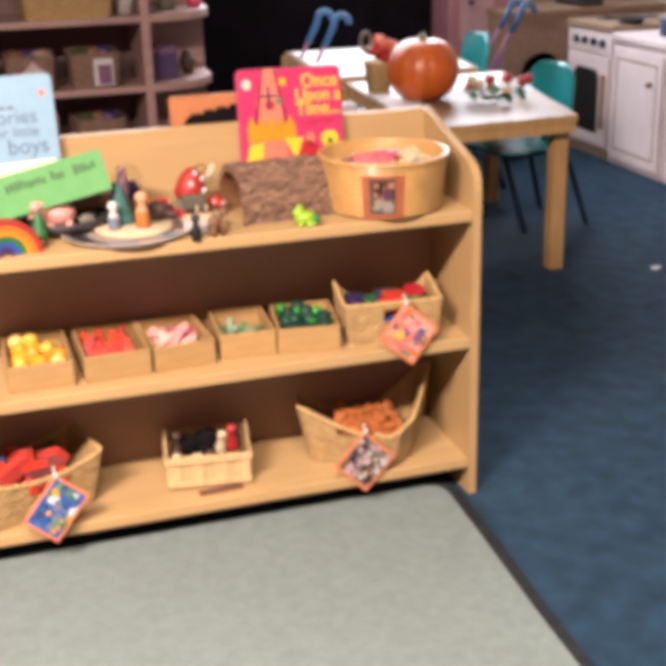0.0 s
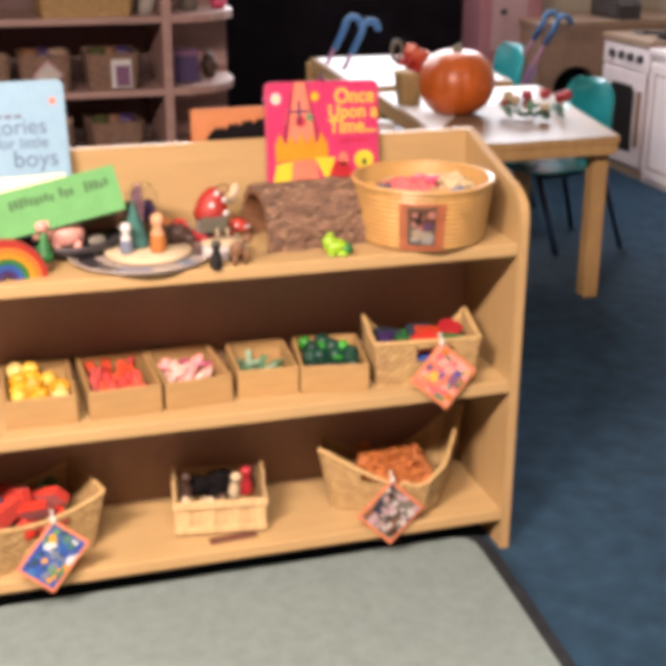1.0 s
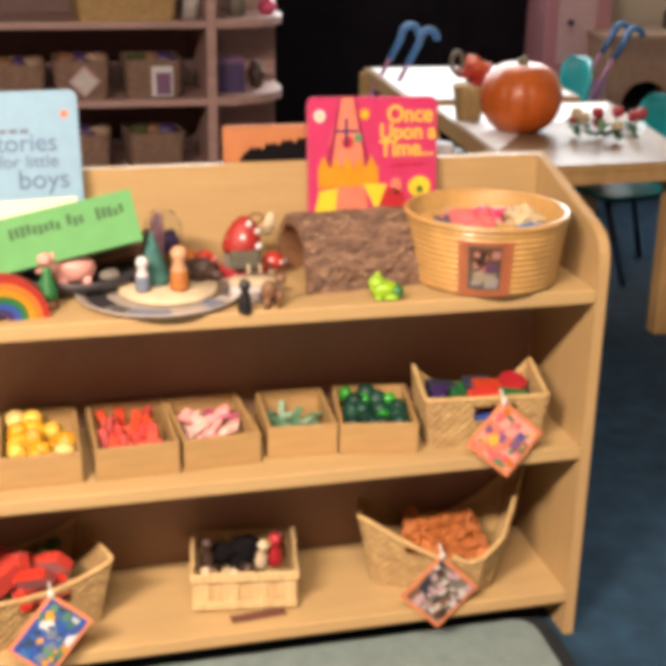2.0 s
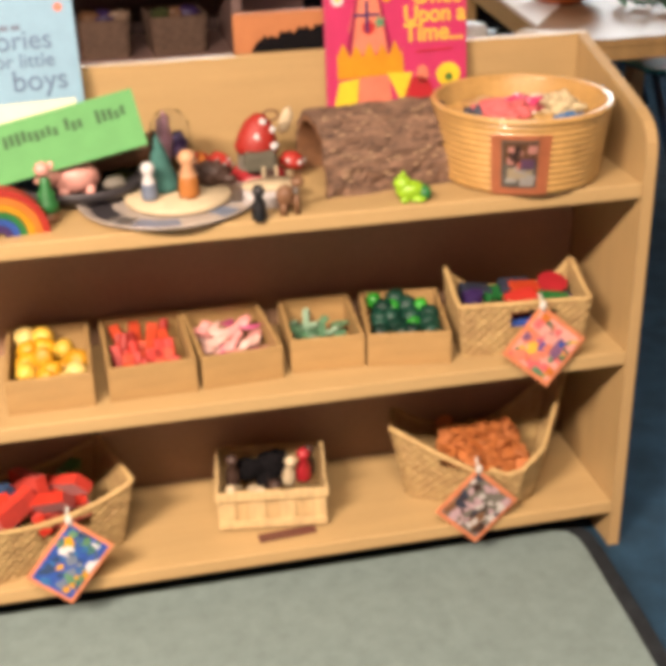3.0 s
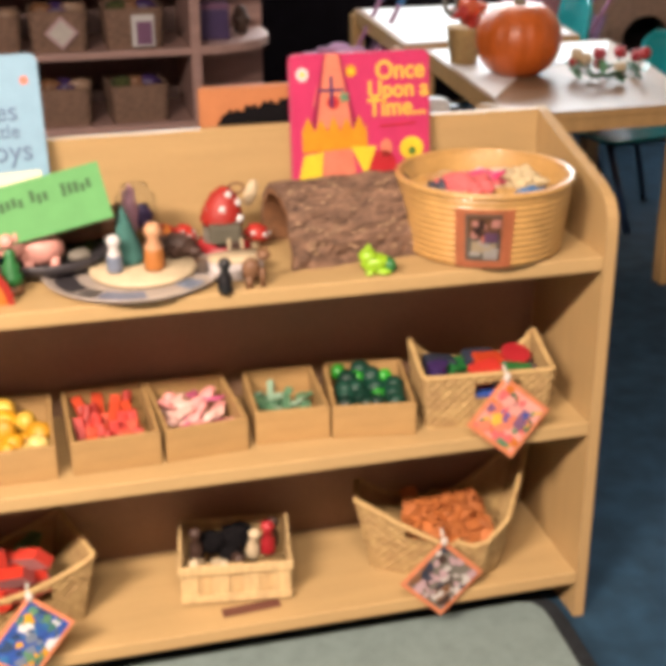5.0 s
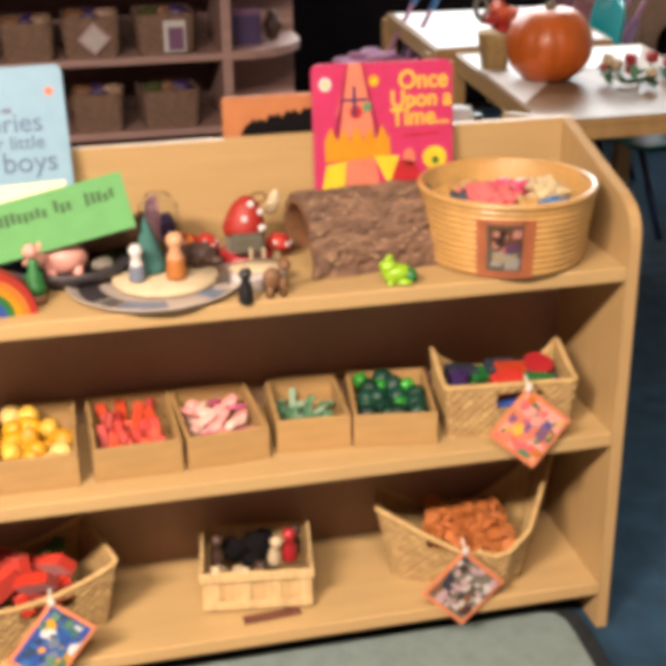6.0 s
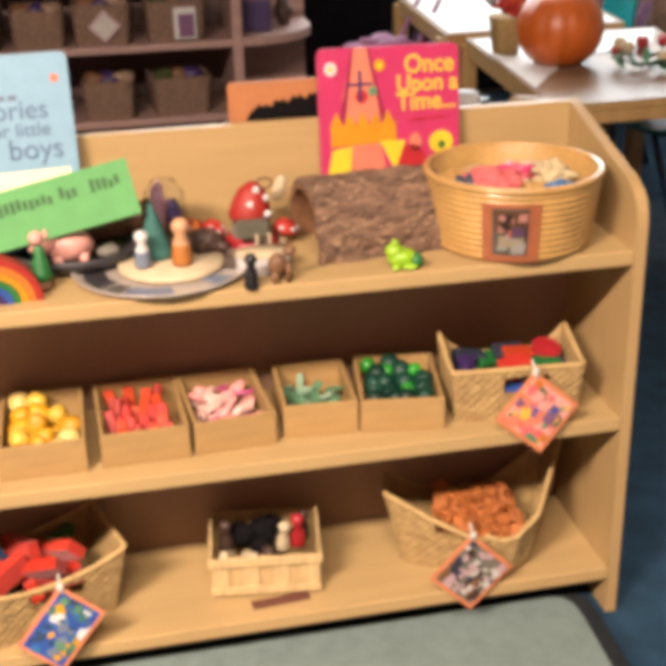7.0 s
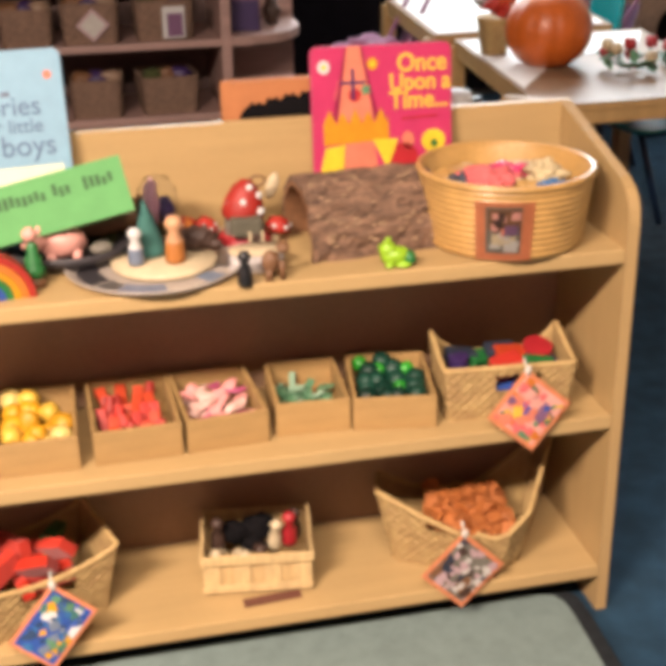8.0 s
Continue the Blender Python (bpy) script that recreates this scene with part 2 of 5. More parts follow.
def add_prism(bm, pts, axis, a, b, m=None, mi=0):
    """A closed outline (list of 2D points) pushed along an axis from a to b."""
    def p3(p, h):
        return {"x": (h, p[0], p[1]), "y": (p[0], h, p[1]), "z": (p[0], p[1], h)}[axis]
    lo = [bm.verts.new(p3(p, a)) for p in pts]
    hi = [bm.verts.new(p3(p, b)) for p in pts]
    n = len(pts)
    fs = [bm.faces.new(lo), bm.faces.new(hi)]
    for i in range(n):
        fs.append(bm.faces.new((lo[i], lo[(i + 1) % n], hi[(i + 1) % n], hi[i])))
    for f in fs:
        f.material_index = mi
    if m is not None:
        bmesh.ops.transform(bm, matrix=m, verts=lo + hi)
    return bm


def prism(pts, axis, a, b, bevel=0.0, m=None):
    bm = add_prism(bmesh.new(), pts, axis, a, b, m)
    if bevel:
        bmesh.ops.bevel(bm, geom=[e for e in bm.edges if e.calc_length() > bevel * 2.5 and e.calc_face_angle(0) > 0.6], offset=bevel, segments=2, affect="EDGES")
    return bm


def add_lathe(bm, prof, n=32, c=(0, 0, 0), closed=False, squash=(1, 1)):
    rings = []
    for r, z in prof:
        rings.append([bm.verts.new((c[0] + squash[0] * r * math.cos(2 * math.pi * i / n), c[1] + squash[1] * r * math.sin(2 * math.pi * i / n), c[2] + z)) for i in range(n)])
    for a, b in zip(rings, rings[1:] + ([rings[0]] if closed else [])):
        for i in range(n):
            bm.faces.new((a[i], a[(i + 1) % n], b[(i + 1) % n], b[i]))
    if not closed:
        for r in (rings[0], rings[-1]):
            bm.faces.new(r)
    return bm


def lathe(prof, n=32, **k):
    return add_lathe(bmesh.new(), prof, n, **k)


def add_tube(bm, pts, r, n=10, closed=False):
    pts = [Vector(p) for p in pts]
    rings = []
    for i, p in enumerate(pts):
        a = pts[(i - 1) % len(pts)] if closed or i else p
        b = pts[(i + 1) % len(pts)] if closed or i < len(pts) - 1 else p
        d = (b - a).normalized()
        q = d.to_track_quat("Z", "Y")
        rr = r[i] if isinstance(r, (list, tuple)) else r
        rings.append([bm.verts.new(p + q @ Vector((rr * math.cos(2 * math.pi * k / n), rr * math.sin(2 * math.pi * k / n), 0))) for k in range(n)])
    for a, b in zip(rings, rings[1:] + ([rings[0]] if closed else [])):
        # join the nearest starting vertex, so that rings do not twist
        s = min(range(n), key=lambda k: (a[0].co - b[k].co).length)
        for k in range(n):
            bm.faces.new((a[k], a[(k + 1) % n], b[(k + 1 + s) % n], b[(k + s) % n]))
    if not closed:
        bm.faces.new(rings[0])
        bm.faces.new(rings[-1])
    return bm


def tube(pts, r, n=10, closed=False):
    return add_tube(bmesh.new(), pts, r, n, closed)


def blob(r, seed=0, rough=0.15, sq=(1, 1, 1), c=(0, 0, 0), sub=3, freq=1.5):
    bm = bmesh.new()
    bmesh.ops.create_icosphere(bm, subdivisions=sub, radius=1)
    for v in bm.verts:
        k = 1 + rough * noise.noise(v.co * freq + Vector((seed * 7.3, seed * 3.1, 0)))
        v.co = Vector((v.co.x * sq[0] * r * k + c[0], v.co.y * sq[1] * r * k + c[1], v.co.z * sq[2] * r * k + c[2]))
    return bm


def join_bm(*bms):
    out = bmesh.new()
    for b in bms:
        me = bpy.data.meshes.new("tmp")
        b.to_mesh(me)
        b.free()
        out.from_mesh(me)
        bpy.data.meshes.remove(me)
    return out


def rounded_rect(w, d, r, n=5):
    pts = []
    for cx, cy, a0 in ((w / 2 - r, d / 2 - r, 0), (-w / 2 + r, d / 2 - r, 90), (-w / 2 + r, -d / 2 + r, 180), (w / 2 - r, -d / 2 + r, 270)):
        for i in range(n + 1):
            a = radians(a0 + 90 * i / n)
            pts.append((cx + r * math.cos(a), cy + r * math.sin(a)))
    return pts


def resample(pts, step):
    out = []
    for a, b in zip(pts, pts[1:] + pts[:1]):
        k = max(1, int(round(math.dist(a, b) / step)))
        out += [(a[0] + (b[0] - a[0]) * i / k, a[1] + (b[1] - a[1]) * i / k) for i in range(k)]
    return out


def woven(base_pts, flare, height, thick=0.006, cell=0.0085, amp=0.0016, hole=None):
    """A woven shell on an outline. flare: how much wider the top is; height: a number, or a function of the outline's
    point. hole: a function that tells whether the point (x, y, z) is cut away as a grip."""
    step = cell / 3
    pts = resample(base_pts, step)
    hfun = height if callable(height) else (lambda p: height)
    top = max(hfun(p) for p in pts)
    nv = max(4, int(top / step))
    bm = bmesh.new()
    grid = []
    for i, p in enumerate(pts):
        a, b = Vector(pts[i - 1]), Vector(pts[(i + 1) % len(pts)])
        t = (b - a).normalized()
        nrm = Vector((t.y, -t.x, 0))
        col = []
        for j in range(nv + 1):
            v = j / nv
            z = hfun(p) * v
            k = 1 + (flare - 1) * v
            w = amp * math.sin(math.pi * i / 3 + math.pi * (int(z / cell) % 2) + 0.9 * noise.noise(Vector((p[0] * 60, p[1] * 60, z * 200)))) * (0.25 + 0.75 * abs(math.sin(math.pi * z / cell))) if 0 < j < nv else 0
            w += amp * 0.9 * noise.noise(Vector((p[0] * 70, p[1] * 70, z * 110)))
            o = Vector((p[0] * k, p[1] * k, z)) + Vector((nrm.x, nrm.y, 0)) * w
            q = Vector((p[0] * k, p[1] * k, z)) - Vector((nrm.x, nrm.y, 0)) * thick
            col.append((bm.verts.new(o), bm.verts.new(q)))
        grid.append(col)
    n = len(pts)
    for i in range(n):
        A, B = grid[i], grid[(i + 1) % n]
        for j in range(nv):
            mid = (A[j][0].co + B[j + 1][0].co) / 2
            if hole and hole(mid):
                continue
            bm.faces.new((A[j][0], B[j][0], B[j + 1][0], A[j + 1][0]))
            bm.faces.new((A[j + 1][1], B[j + 1][1], B[j][1], A[j][1]))
    rim = [((c[-1][0].co + c[-1][1].co) / 2) for c in grid][::2]
    floor_z = 0.004
    return bm, rim, [(p[0] * 0.97, p[1] * 0.97) for p in pts], floor_z


def text_mesh(name, body, size, material, parent, m, extrude=0.0004, align="LEFT", offset=0.0):
    cu = bpy.data.curves.new(name, "FONT")
    cu.body, cu.size, cu.extrude, cu.align_x, cu.offset = body, size, extrude, align, offset
    ob = new(name + "_tmp", cu)
    me = bpy.data.meshes.new_from_object(ob)
    bpy.data.objects.remove(ob)
    me.materials.append(material)
    t = new(name, me)
    t.parent = parent
    t.matrix_basis = m
    return t


UP = pose(0, 0, 0, 90)  # turns a drawing in x and y into one that stands in x and z and faces -y

# ---------------------------------------------------------------- the room
def quad_floor(name, x0, y0, x1, y1, z, t, material, label, cat):
    ob = part(name, box(x0, y0, z - t, x1, y1, z), material)
    return tagged(ob, label, cat, kind="structure")


RX0, RX1, RY0, RY1, RZ = -3.6, 2.45, -3.2, 3.7, 2.6
quad_floor("floor", RX0, RY0, RX1, RY1, 0.0, 0.1, CARPET, "dark blue short pile carpet floor", "floor")
quad_floor("ceiling", RX0, RY0, RX1, RY1, RZ + 0.1, 0.1, CEIL, "unseen ceiling of the room, darkened to cut bounced light", "ceiling")


def wall(name, x0, y0, z0, x1, y1, z1, label="plain cream painted wall", mt=CREAM):
    tagged(part(name, box(x0, y0, z0, x1, y1, z1), mt), label, "wall", kind="structure")


WX0, WX1, WZ0, WZ1 = -0.75, 2.25, 1.18, 2.40
wall("wall_west", RX0 - 0.12, RY0, 0, RX0, RY1, RZ, "unseen wall, dull mauve to dim and tint bounced light", UNSEENWALL)
wall("wall_east", RX1, RY0, 0, RX1 + 0.12, RY1, RZ)
wall("wall_south", RX0, RY0 - 0.12, 0, RX1, RY0, RZ, "unseen wall, dull mauve to dim and tint bounced light", UNSEENWALL)
fw = bmesh.new()
add_box(fw, RX0, RY1, 0, RX1, RY1 + 0.15, WZ0)
add_box(fw, RX0, RY1, WZ1, RX1, RY1 + 0.15, RZ)
add_box(fw, RX0, RY1, WZ0, WX0, RY1 + 0.15, WZ1)
add_box(fw, WX1, RY1, WZ0, RX1, RY1 + 0.15, WZ1)
tagged(part("wall_north", fw, CREAM), "cream painted wall with a wide window", "wall", kind="structure")
win = thing("window_1", pose((WX0 + WX1) / 2, RY1 + 0.07, WZ0), "wide white framed window with daylight behind", "window", kind="structure")
hw, hh = (WX1 - WX0) / 2, WZ1 - WZ0
for a in ((-hw, -0.03, 0, hw, 0.03, 0.06), (-hw, -0.03, hh - 0.06, hw, 0.03, hh), (-hw, -0.03, 0.06, -hw + 0.06, 0.03, hh - 0.06), (hw - 0.06, -0.03, 0.06, hw, 0.03, hh - 0.06), (-0.53, -0.03, 0.06, -0.47, 0.03, hh - 0.06), (0.47, -0.03, 0.06, 0.53, 0.03, hh - 0.06)):
    part("window_frame", box(*a, bevel=0.004), WHITE, win)
for x0, x1 in ((-hw + 0.06, -0.53), (-0.47, 0.47), (0.53, hw - 0.06)):
    p = part("pane", box(x0, -0.004, 0.06, x1, 0.004, hh - 0.06), PANE, win)
    p.visible_shadow = False
part("window_sill", box(-hw, -0.12, -0.03, hw, -0.03, 0.0, bevel=0.004), WHITE, win)
dist = part("backdrop", box(-6, RY1 + 3.0, -1, 8, RY1 + 3.02, 6), DAY)
tagged(dist, "bright overcast daylight outside the window", "backdrop", kind="structure")

for lx, ly, watts in LAMPS:
    lt = thing("ceiling_light", pose(lx, ly, RZ), "long white strip ceiling light out of view, switched on", "ceiling light", "ceiling lights")
    part("frame", box(-0.62, -0.15, -0.05, 0.62, 0.15, 0.0, bevel=0.006), WHITE, lt)
    part("diffuser", box(-0.60, -0.13, -0.062, 0.60, 0.13, -0.05, bevel=0.003), GLOW, lt)

board = thing("display_board", pose(0.45, RY1 - 0.02, 0), "black cloth covered board below the window", "board")
part("panel", box(-1.5, -0.02, 0.02, 1.0, 0.015, 0.905, bevel=0.004), BLACK, board)

# rug in front of the shelves
rug = thing("rug", pose(0, 0, 0), "grey short pile rug with rounded corners and a dark edge", "rug")
rp = [(-0.061, 0.018), (-0.072, 0.036), (-0.095, 0.045), (-2.2, 0.045), (-2.2, -2.4), (-0.16, -2.4), (-0.084, -0.45), (-0.068, -0.2), (-0.059, -0.02)]
part("rug_surface", prism(rp, "z", 0.003, 0.013, bevel=0.003), RUG, rug)
rq = [(-0.032, 0.03), (-0.05, 0.058), (-2.23, 0.058), (-2.23, -2.43), (-0.135, -2.43), (-0.058, -0.45), (-0.040, -0.2), (-0.031, -0.02)]
part("edge", prism(rq, "z", 0.0005, 0.009, bevel=0.002), EDGE_GAPSHADE, rug)

# ---------------------------------------------------------------- the bookcase
SIDE = [(0.0, 0.0), (0.0, 0.655), (0.003, 0.675), (0.010, 0.690), (0.022, 0.702), (0.045, 0.713), (0.262, 0.774), (0.275, 0.776), (0.275, 0.0)]
TOPZ, MIDZ, LOWZ = 0.618, 0.353, 0.085


BEHIND = SIDE[:5] + [(0.045, 0.730), (0.262, 0.768), (0.275, 0.768), (0.275, 0.0)]


def bookcase(m, label, back=0.776, side=SIDE):
    bc = thing("bookcase", m, label, "bookcase", "back to back bookcases")
    for x0 in (-0.013, -1.261):
        part("side_panel", prism(side, "x", x0, x0 + 0.017, bevel=0.004), MAPLE_UP, bc)
    part("upper_back", box(-1.244, 0.257, TOPZ - 0.0225, -0.013, 0.274, back, bevel=0.0015), MAPLE, bc)
    part("back_panel", box(-1.244, 0.232, 0.0, -0.013, 0.256, TOPZ - 0.0235), BACKBOARD, bc)
    for z, deep in ((TOPZ, 0.257), (MIDZ, 0.232), (LOWZ, 0.232)):
        part("shelf", box(-1.244, 0.0015, z - 0.0225, -0.013, deep, z, bevel=0.003), MAPLE, bc)
    # this dark board stands for the shade in the open gap below
    part("plinth", box(-1.244, 0.17, 0.0, -0.013, 0.19, LOWZ - 0.0225), EDGE_GAPSHADE, bc, "near black board for the shade under the shelf")
    return bc


bookcase(pose(0, 0, 0), "low maple bookcase with three shelves, full of toys and baskets")
bookcase(pose(-1.262, 0.552, 0, 0, 0, 180), "low maple bookcase standing back to back with another", 0.70, BEHIND)

# ---------------------------------------------------------------- boxes of loose parts
def open_box(m, w, d, h, label):
    b = thing("storage_box", m, label, "box", "boxes of loose parts")
    t = 0.006
    part("base", box(-w / 2 + t, t, 0, w / 2 - t, d - t, t), BOXWOOD, b)
    for a in ((-w / 2, 0, 0, w / 2, t, h), (-w / 2, d - t, 0, w / 2, d, h), (-w / 2, t, 0, -w / 2 + t, d - t, h), (w / 2 - t, t, 0, w / 2, d - t, h)):
        part("side", box(*a, bevel=0.0012), BOXWOOD, b)
    return b


def fill(m, w, d, maker, n, z0, z1, name, label, cat, group, rng, tilt=25, rows=None):
    """Loose pieces in a box of w by d at the pose m: objects of their own on shared meshes."""
    protos = maker()
    cols = max(1, round(math.sqrt(n * w / d)))
    lines = math.ceil(n / cols)
    k = 0
    for j in range(lines):
        for i in range(cols):
            if k >= n:
                return
            x = (i + 0.5) / cols * w - w / 2 + rng.uniform(-0.3, 0.3) * w / cols
            y = (j + 0.5) / lines * d + rng.uniform(-0.3, 0.3) * d / lines
            z = z0 + (z1 - z0) * (j / max(1, lines - 1)) + rng.uniform(0, 0.004)
            me, mt = protos[rng.randrange(len(protos))]
            ob = new(name, me)
            ob.matrix_basis = m @ pose(x, y, z, rng.uniform(-tilt, tilt), rng.uniform(-tilt, tilt), rng.uniform(-60, 60) if tilt > 20 else rng.uniform(-10, 10))
            tagged(ob, label, cat, group)
            k += 1


def proto(bm, material, smooth=True):
    me = bpy.data.meshes.new("piece")
    bmesh.ops.recalc_face_normals(bm, faces=bm.faces)
    bm.to_mesh(me)
    bm.free()
    me.materials.append(material)
    if smooth:
        me.polygons.foreach_set("use_smooth", [True] * len(me.polygons))
    return (me, material)


rng = random.Random(4)
BOXES = (
    (-0.857, 0.036, 0.120, 0.176, 0), (-0.715, 0.040, 0.125, 0.176, 1.5), (-0.586, 0.046, 0.119, 0.168, 4),
    (-0.459, 0.058, 0.110, 0.150, -3), (-0.340, 0.042, 0.124, 0.160, -9))
BM = [pose(x, y, MIDZ, 0, 0, r) for x, y, w, d, r in BOXES]
BLAB = ("plain wooden box holding yellow wooden shapes", "plain wooden box holding red wooden sticks", "plain wooden box holding pink shapes", "plain wooden box holding pale green glass pieces", "plain wooden box holding dark green beads")
for (x, y, w, d, r), m, l in zip(BOXES, BM, BLAB):
    open_box(m, w, d, 0.052, l)


def yellow_bits():
    return [proto(blob(0.0165, k, 0.12, sq), mt) for k, sq, mt in ((1, (1, 1, 1.3), YELLOW), (2, (1.2, 1, 0.95), YELLOW), (3, (1, 1, 1), PALEYELLOW), (4, (0.9, 1.2, 1), LEMON), (5, (1, 0.9, 1.3), YELLOW), (6, (1.0, 1.0, 0.9), LEMON))]


def red_bits():
    rod = lathe([(0.0001, -0.023), (0.0060, -0.023), (0.0075, -0.021), (0.0075, 0.021), (0.0060, 0.023), (0.0001, 0.023)], 12)
    bmesh.ops.rotate(rod, verts=rod.verts, cent=(0, 0, 0), matrix=Matrix.Rotation(radians(-42), 3, "X"))
    return [proto(rod, RED, False), proto(box(-0.007, -0.007, -0.022, 0.007, 0.007, 0.022, bevel=0.002, m=pose(0, 0, 0, -38)), RED, False), proto(box(-0.008, -0.006, -0.020, 0.008, 0.006, 0.020, bevel=0.002, m=pose(0, 0, 0, -55)), FLAME, False)]


def petal(r, w):
    """A curved flat petal, pointed at one end."""
    bm = prism([(-r, 0), (-0.6 * r, 0.7 * w), (0.2 * r, w), (0.9 * r, 0.4 * w), (r, 0), (0.9 * r, -0.4 * w), (0.2 * r, -w), (-0.6 * r, -0.7 * w)], "z", -0.0018, 0.0018, bevel=0.0008)
    for v in bm.verts:
        v.co.z += 14 * v.co.x * v.co.x
    return bm


def pink_bits():
    return [proto(blob(0.0115, 1, 0.3, (1.3, 1, 0.6)), PINK), proto(petal(0.017, 0.008), ROSE, False), proto(petal(0.018, 0.009), PALEROSE, False), proto(blob(0.0095, 4, 0.3, (1.4, 0.8, 0.6)), PALEROSE), proto(petal(0.015, 0.010), PINK, False), proto(blob(0.010, 5, 0.3, (1, 1, 0.8)), PINK)]


def mint_bits():
    return [proto(box(-a, -b, -0.0022, a, b, 0.0022, bevel=0.001), mt, False) for a, b, mt in ((0.006, 0.018, MINT), (0.005, 0.021, PALEMINT), (0.011, 0.012, MINT), (0.007, 0.016, MINT))] + [proto(blob(0.009, 5, 0.3, (1.2, 1, 0.6), sub=2), MINT)]


def bead_bits():
    return [proto(blob(0.0165, k, 0.05, (1, 1, 0.95)), DKGREEN) for k in (1, 2, 3)] + [proto(lathe([(0.004, -0.010), (0.014, -0.008), (0.016, 0), (0.014, 0.008), (0.004, 0.010)], 14), DKGREEN)] + [proto(blob(0.012, 7, 0.2), plain("bright_green_bead", (0.03, 0.36, 0.03), 0.3, piece=0.2))]


inner = [(w - 0.03, d - 0.035) for x, y, w, d, r in BOXES]
for i, (mk, n, z0, z1, nm, lab, cat, tilt) in enumerate((
        (yellow_bits, 14, 0.024, 0.042, "wooden_shape", "small yellow wooden shape lying in a box", "loose part", 40),
        (red_bits, 20, 0.018, 0.028, "wooden_stick", "short red painted wooden stick", "loose part", 14),
        (pink_bits, 24, 0.020, 0.030, "wooden_shape", "small pink wooden shape lying in a box", "loose part", 35),
        (mint_bits, 26, 0.014, 0.022, "glass_piece", "pale green frosted glass piece", "loose part", 40),
        (bead_bits, 22, 0.024, 0.046, "bead", "shiny dark green bead in a box", "loose part", 40))):
    w, d = inner[i]
    fill(BM[i] @ pose(0, 0.017, 0), w, d, mk, n, z0, z1, nm, lab, cat, "loose parts in box of " + cat + " " + nm, rng, tilt)
    fill(BM[i] @ pose(0, 0.019, 0), w * 0.92, d * 0.95, mk, n // 2, 0.010, 0.018, nm, lab, cat, "loose parts in box of " + cat + " " + nm, rng, 10)


# ---------------------------------------------------------------- photo tags
def photo_tag(m, w, h, turn, colours, seed, label):
    """A photo card with an orange border that hangs by its upper corner; drawn in x and z, facing -y, that corner at 0."""
    r = random.Random(seed)
    tag = thing("photo_tag", m, label, "photo tag", "photo tags on baskets")
    tilt = pose(0, 0, 0, 0, turn, 0)
    bd = 0.075 * min(w, h)
    part("card", box(0, 0, -h, w, 0.0015, 0, bevel=0.0005, m=tilt), PHOTO_ORANGE, tag)
    part("photo", box(bd, -0.001, bd - h, w - bd, 0.0002, -bd, m=tilt), colours[0], tag, "blurred colour photo of toys")
    for i in range(70):
        a, b = r.uniform(bd, w - bd), -r.uniform(bd, h - bd)
        q = r.uniform(0.04, 0.115) * min(w, h)
        pts = [(min(w - bd, max(bd, a + q * r.uniform(0.4, 1.7) * math.cos(t))), min(-bd, max(bd - h, b + q * r.uniform(0.4, 1.7) * math.sin(t)))) for t in (0.3, 1.4, 2.6, 3.9, 5.1)]
        part("photo_patch", prism(pts, "y", -0.0011 - 0.00003 * i, -0.0002, m=tilt), colours[1 + i % (len(colours) - 1)], tag)
    part("string", tube([(0.003, 0.0, -0.010), (0.0, -0.003, -0.002), (-0.001, 0.001, 0.008), (0.0, 0.010, 0.013)], 0.0022, 6), STRING, tag, "white string tie")
    part("knot", blob(0.0052, seed, 0.4, (1, 0.7, 1.3), (0.0005, -0.003, -0.001), sub=2), STRING, tag)
    return tag


# ---------------------------------------------------------------- baskets
def woven_basket(m, outline, flare, height, label, hole=None, cell=0.0074, thick=0.006, rim_r=0.0045, mt=WICKER, name="basket"):
    b = thing(name, m, label, "basket", "woven baskets")
    bm, rim, base, fz = woven(outline, flare, height, thick, cell, hole=hole)
    part("woven_wall", bm, mt, b, smooth=True)
    part("base", prism(base, "z", 0.0, 0.005), mt, b)
    part("rim", tube(rim, rim_r, 7, True), WICKER_RIM if mt == WICKER else mt, b, "thick twisted rim", smooth=True)
    return b


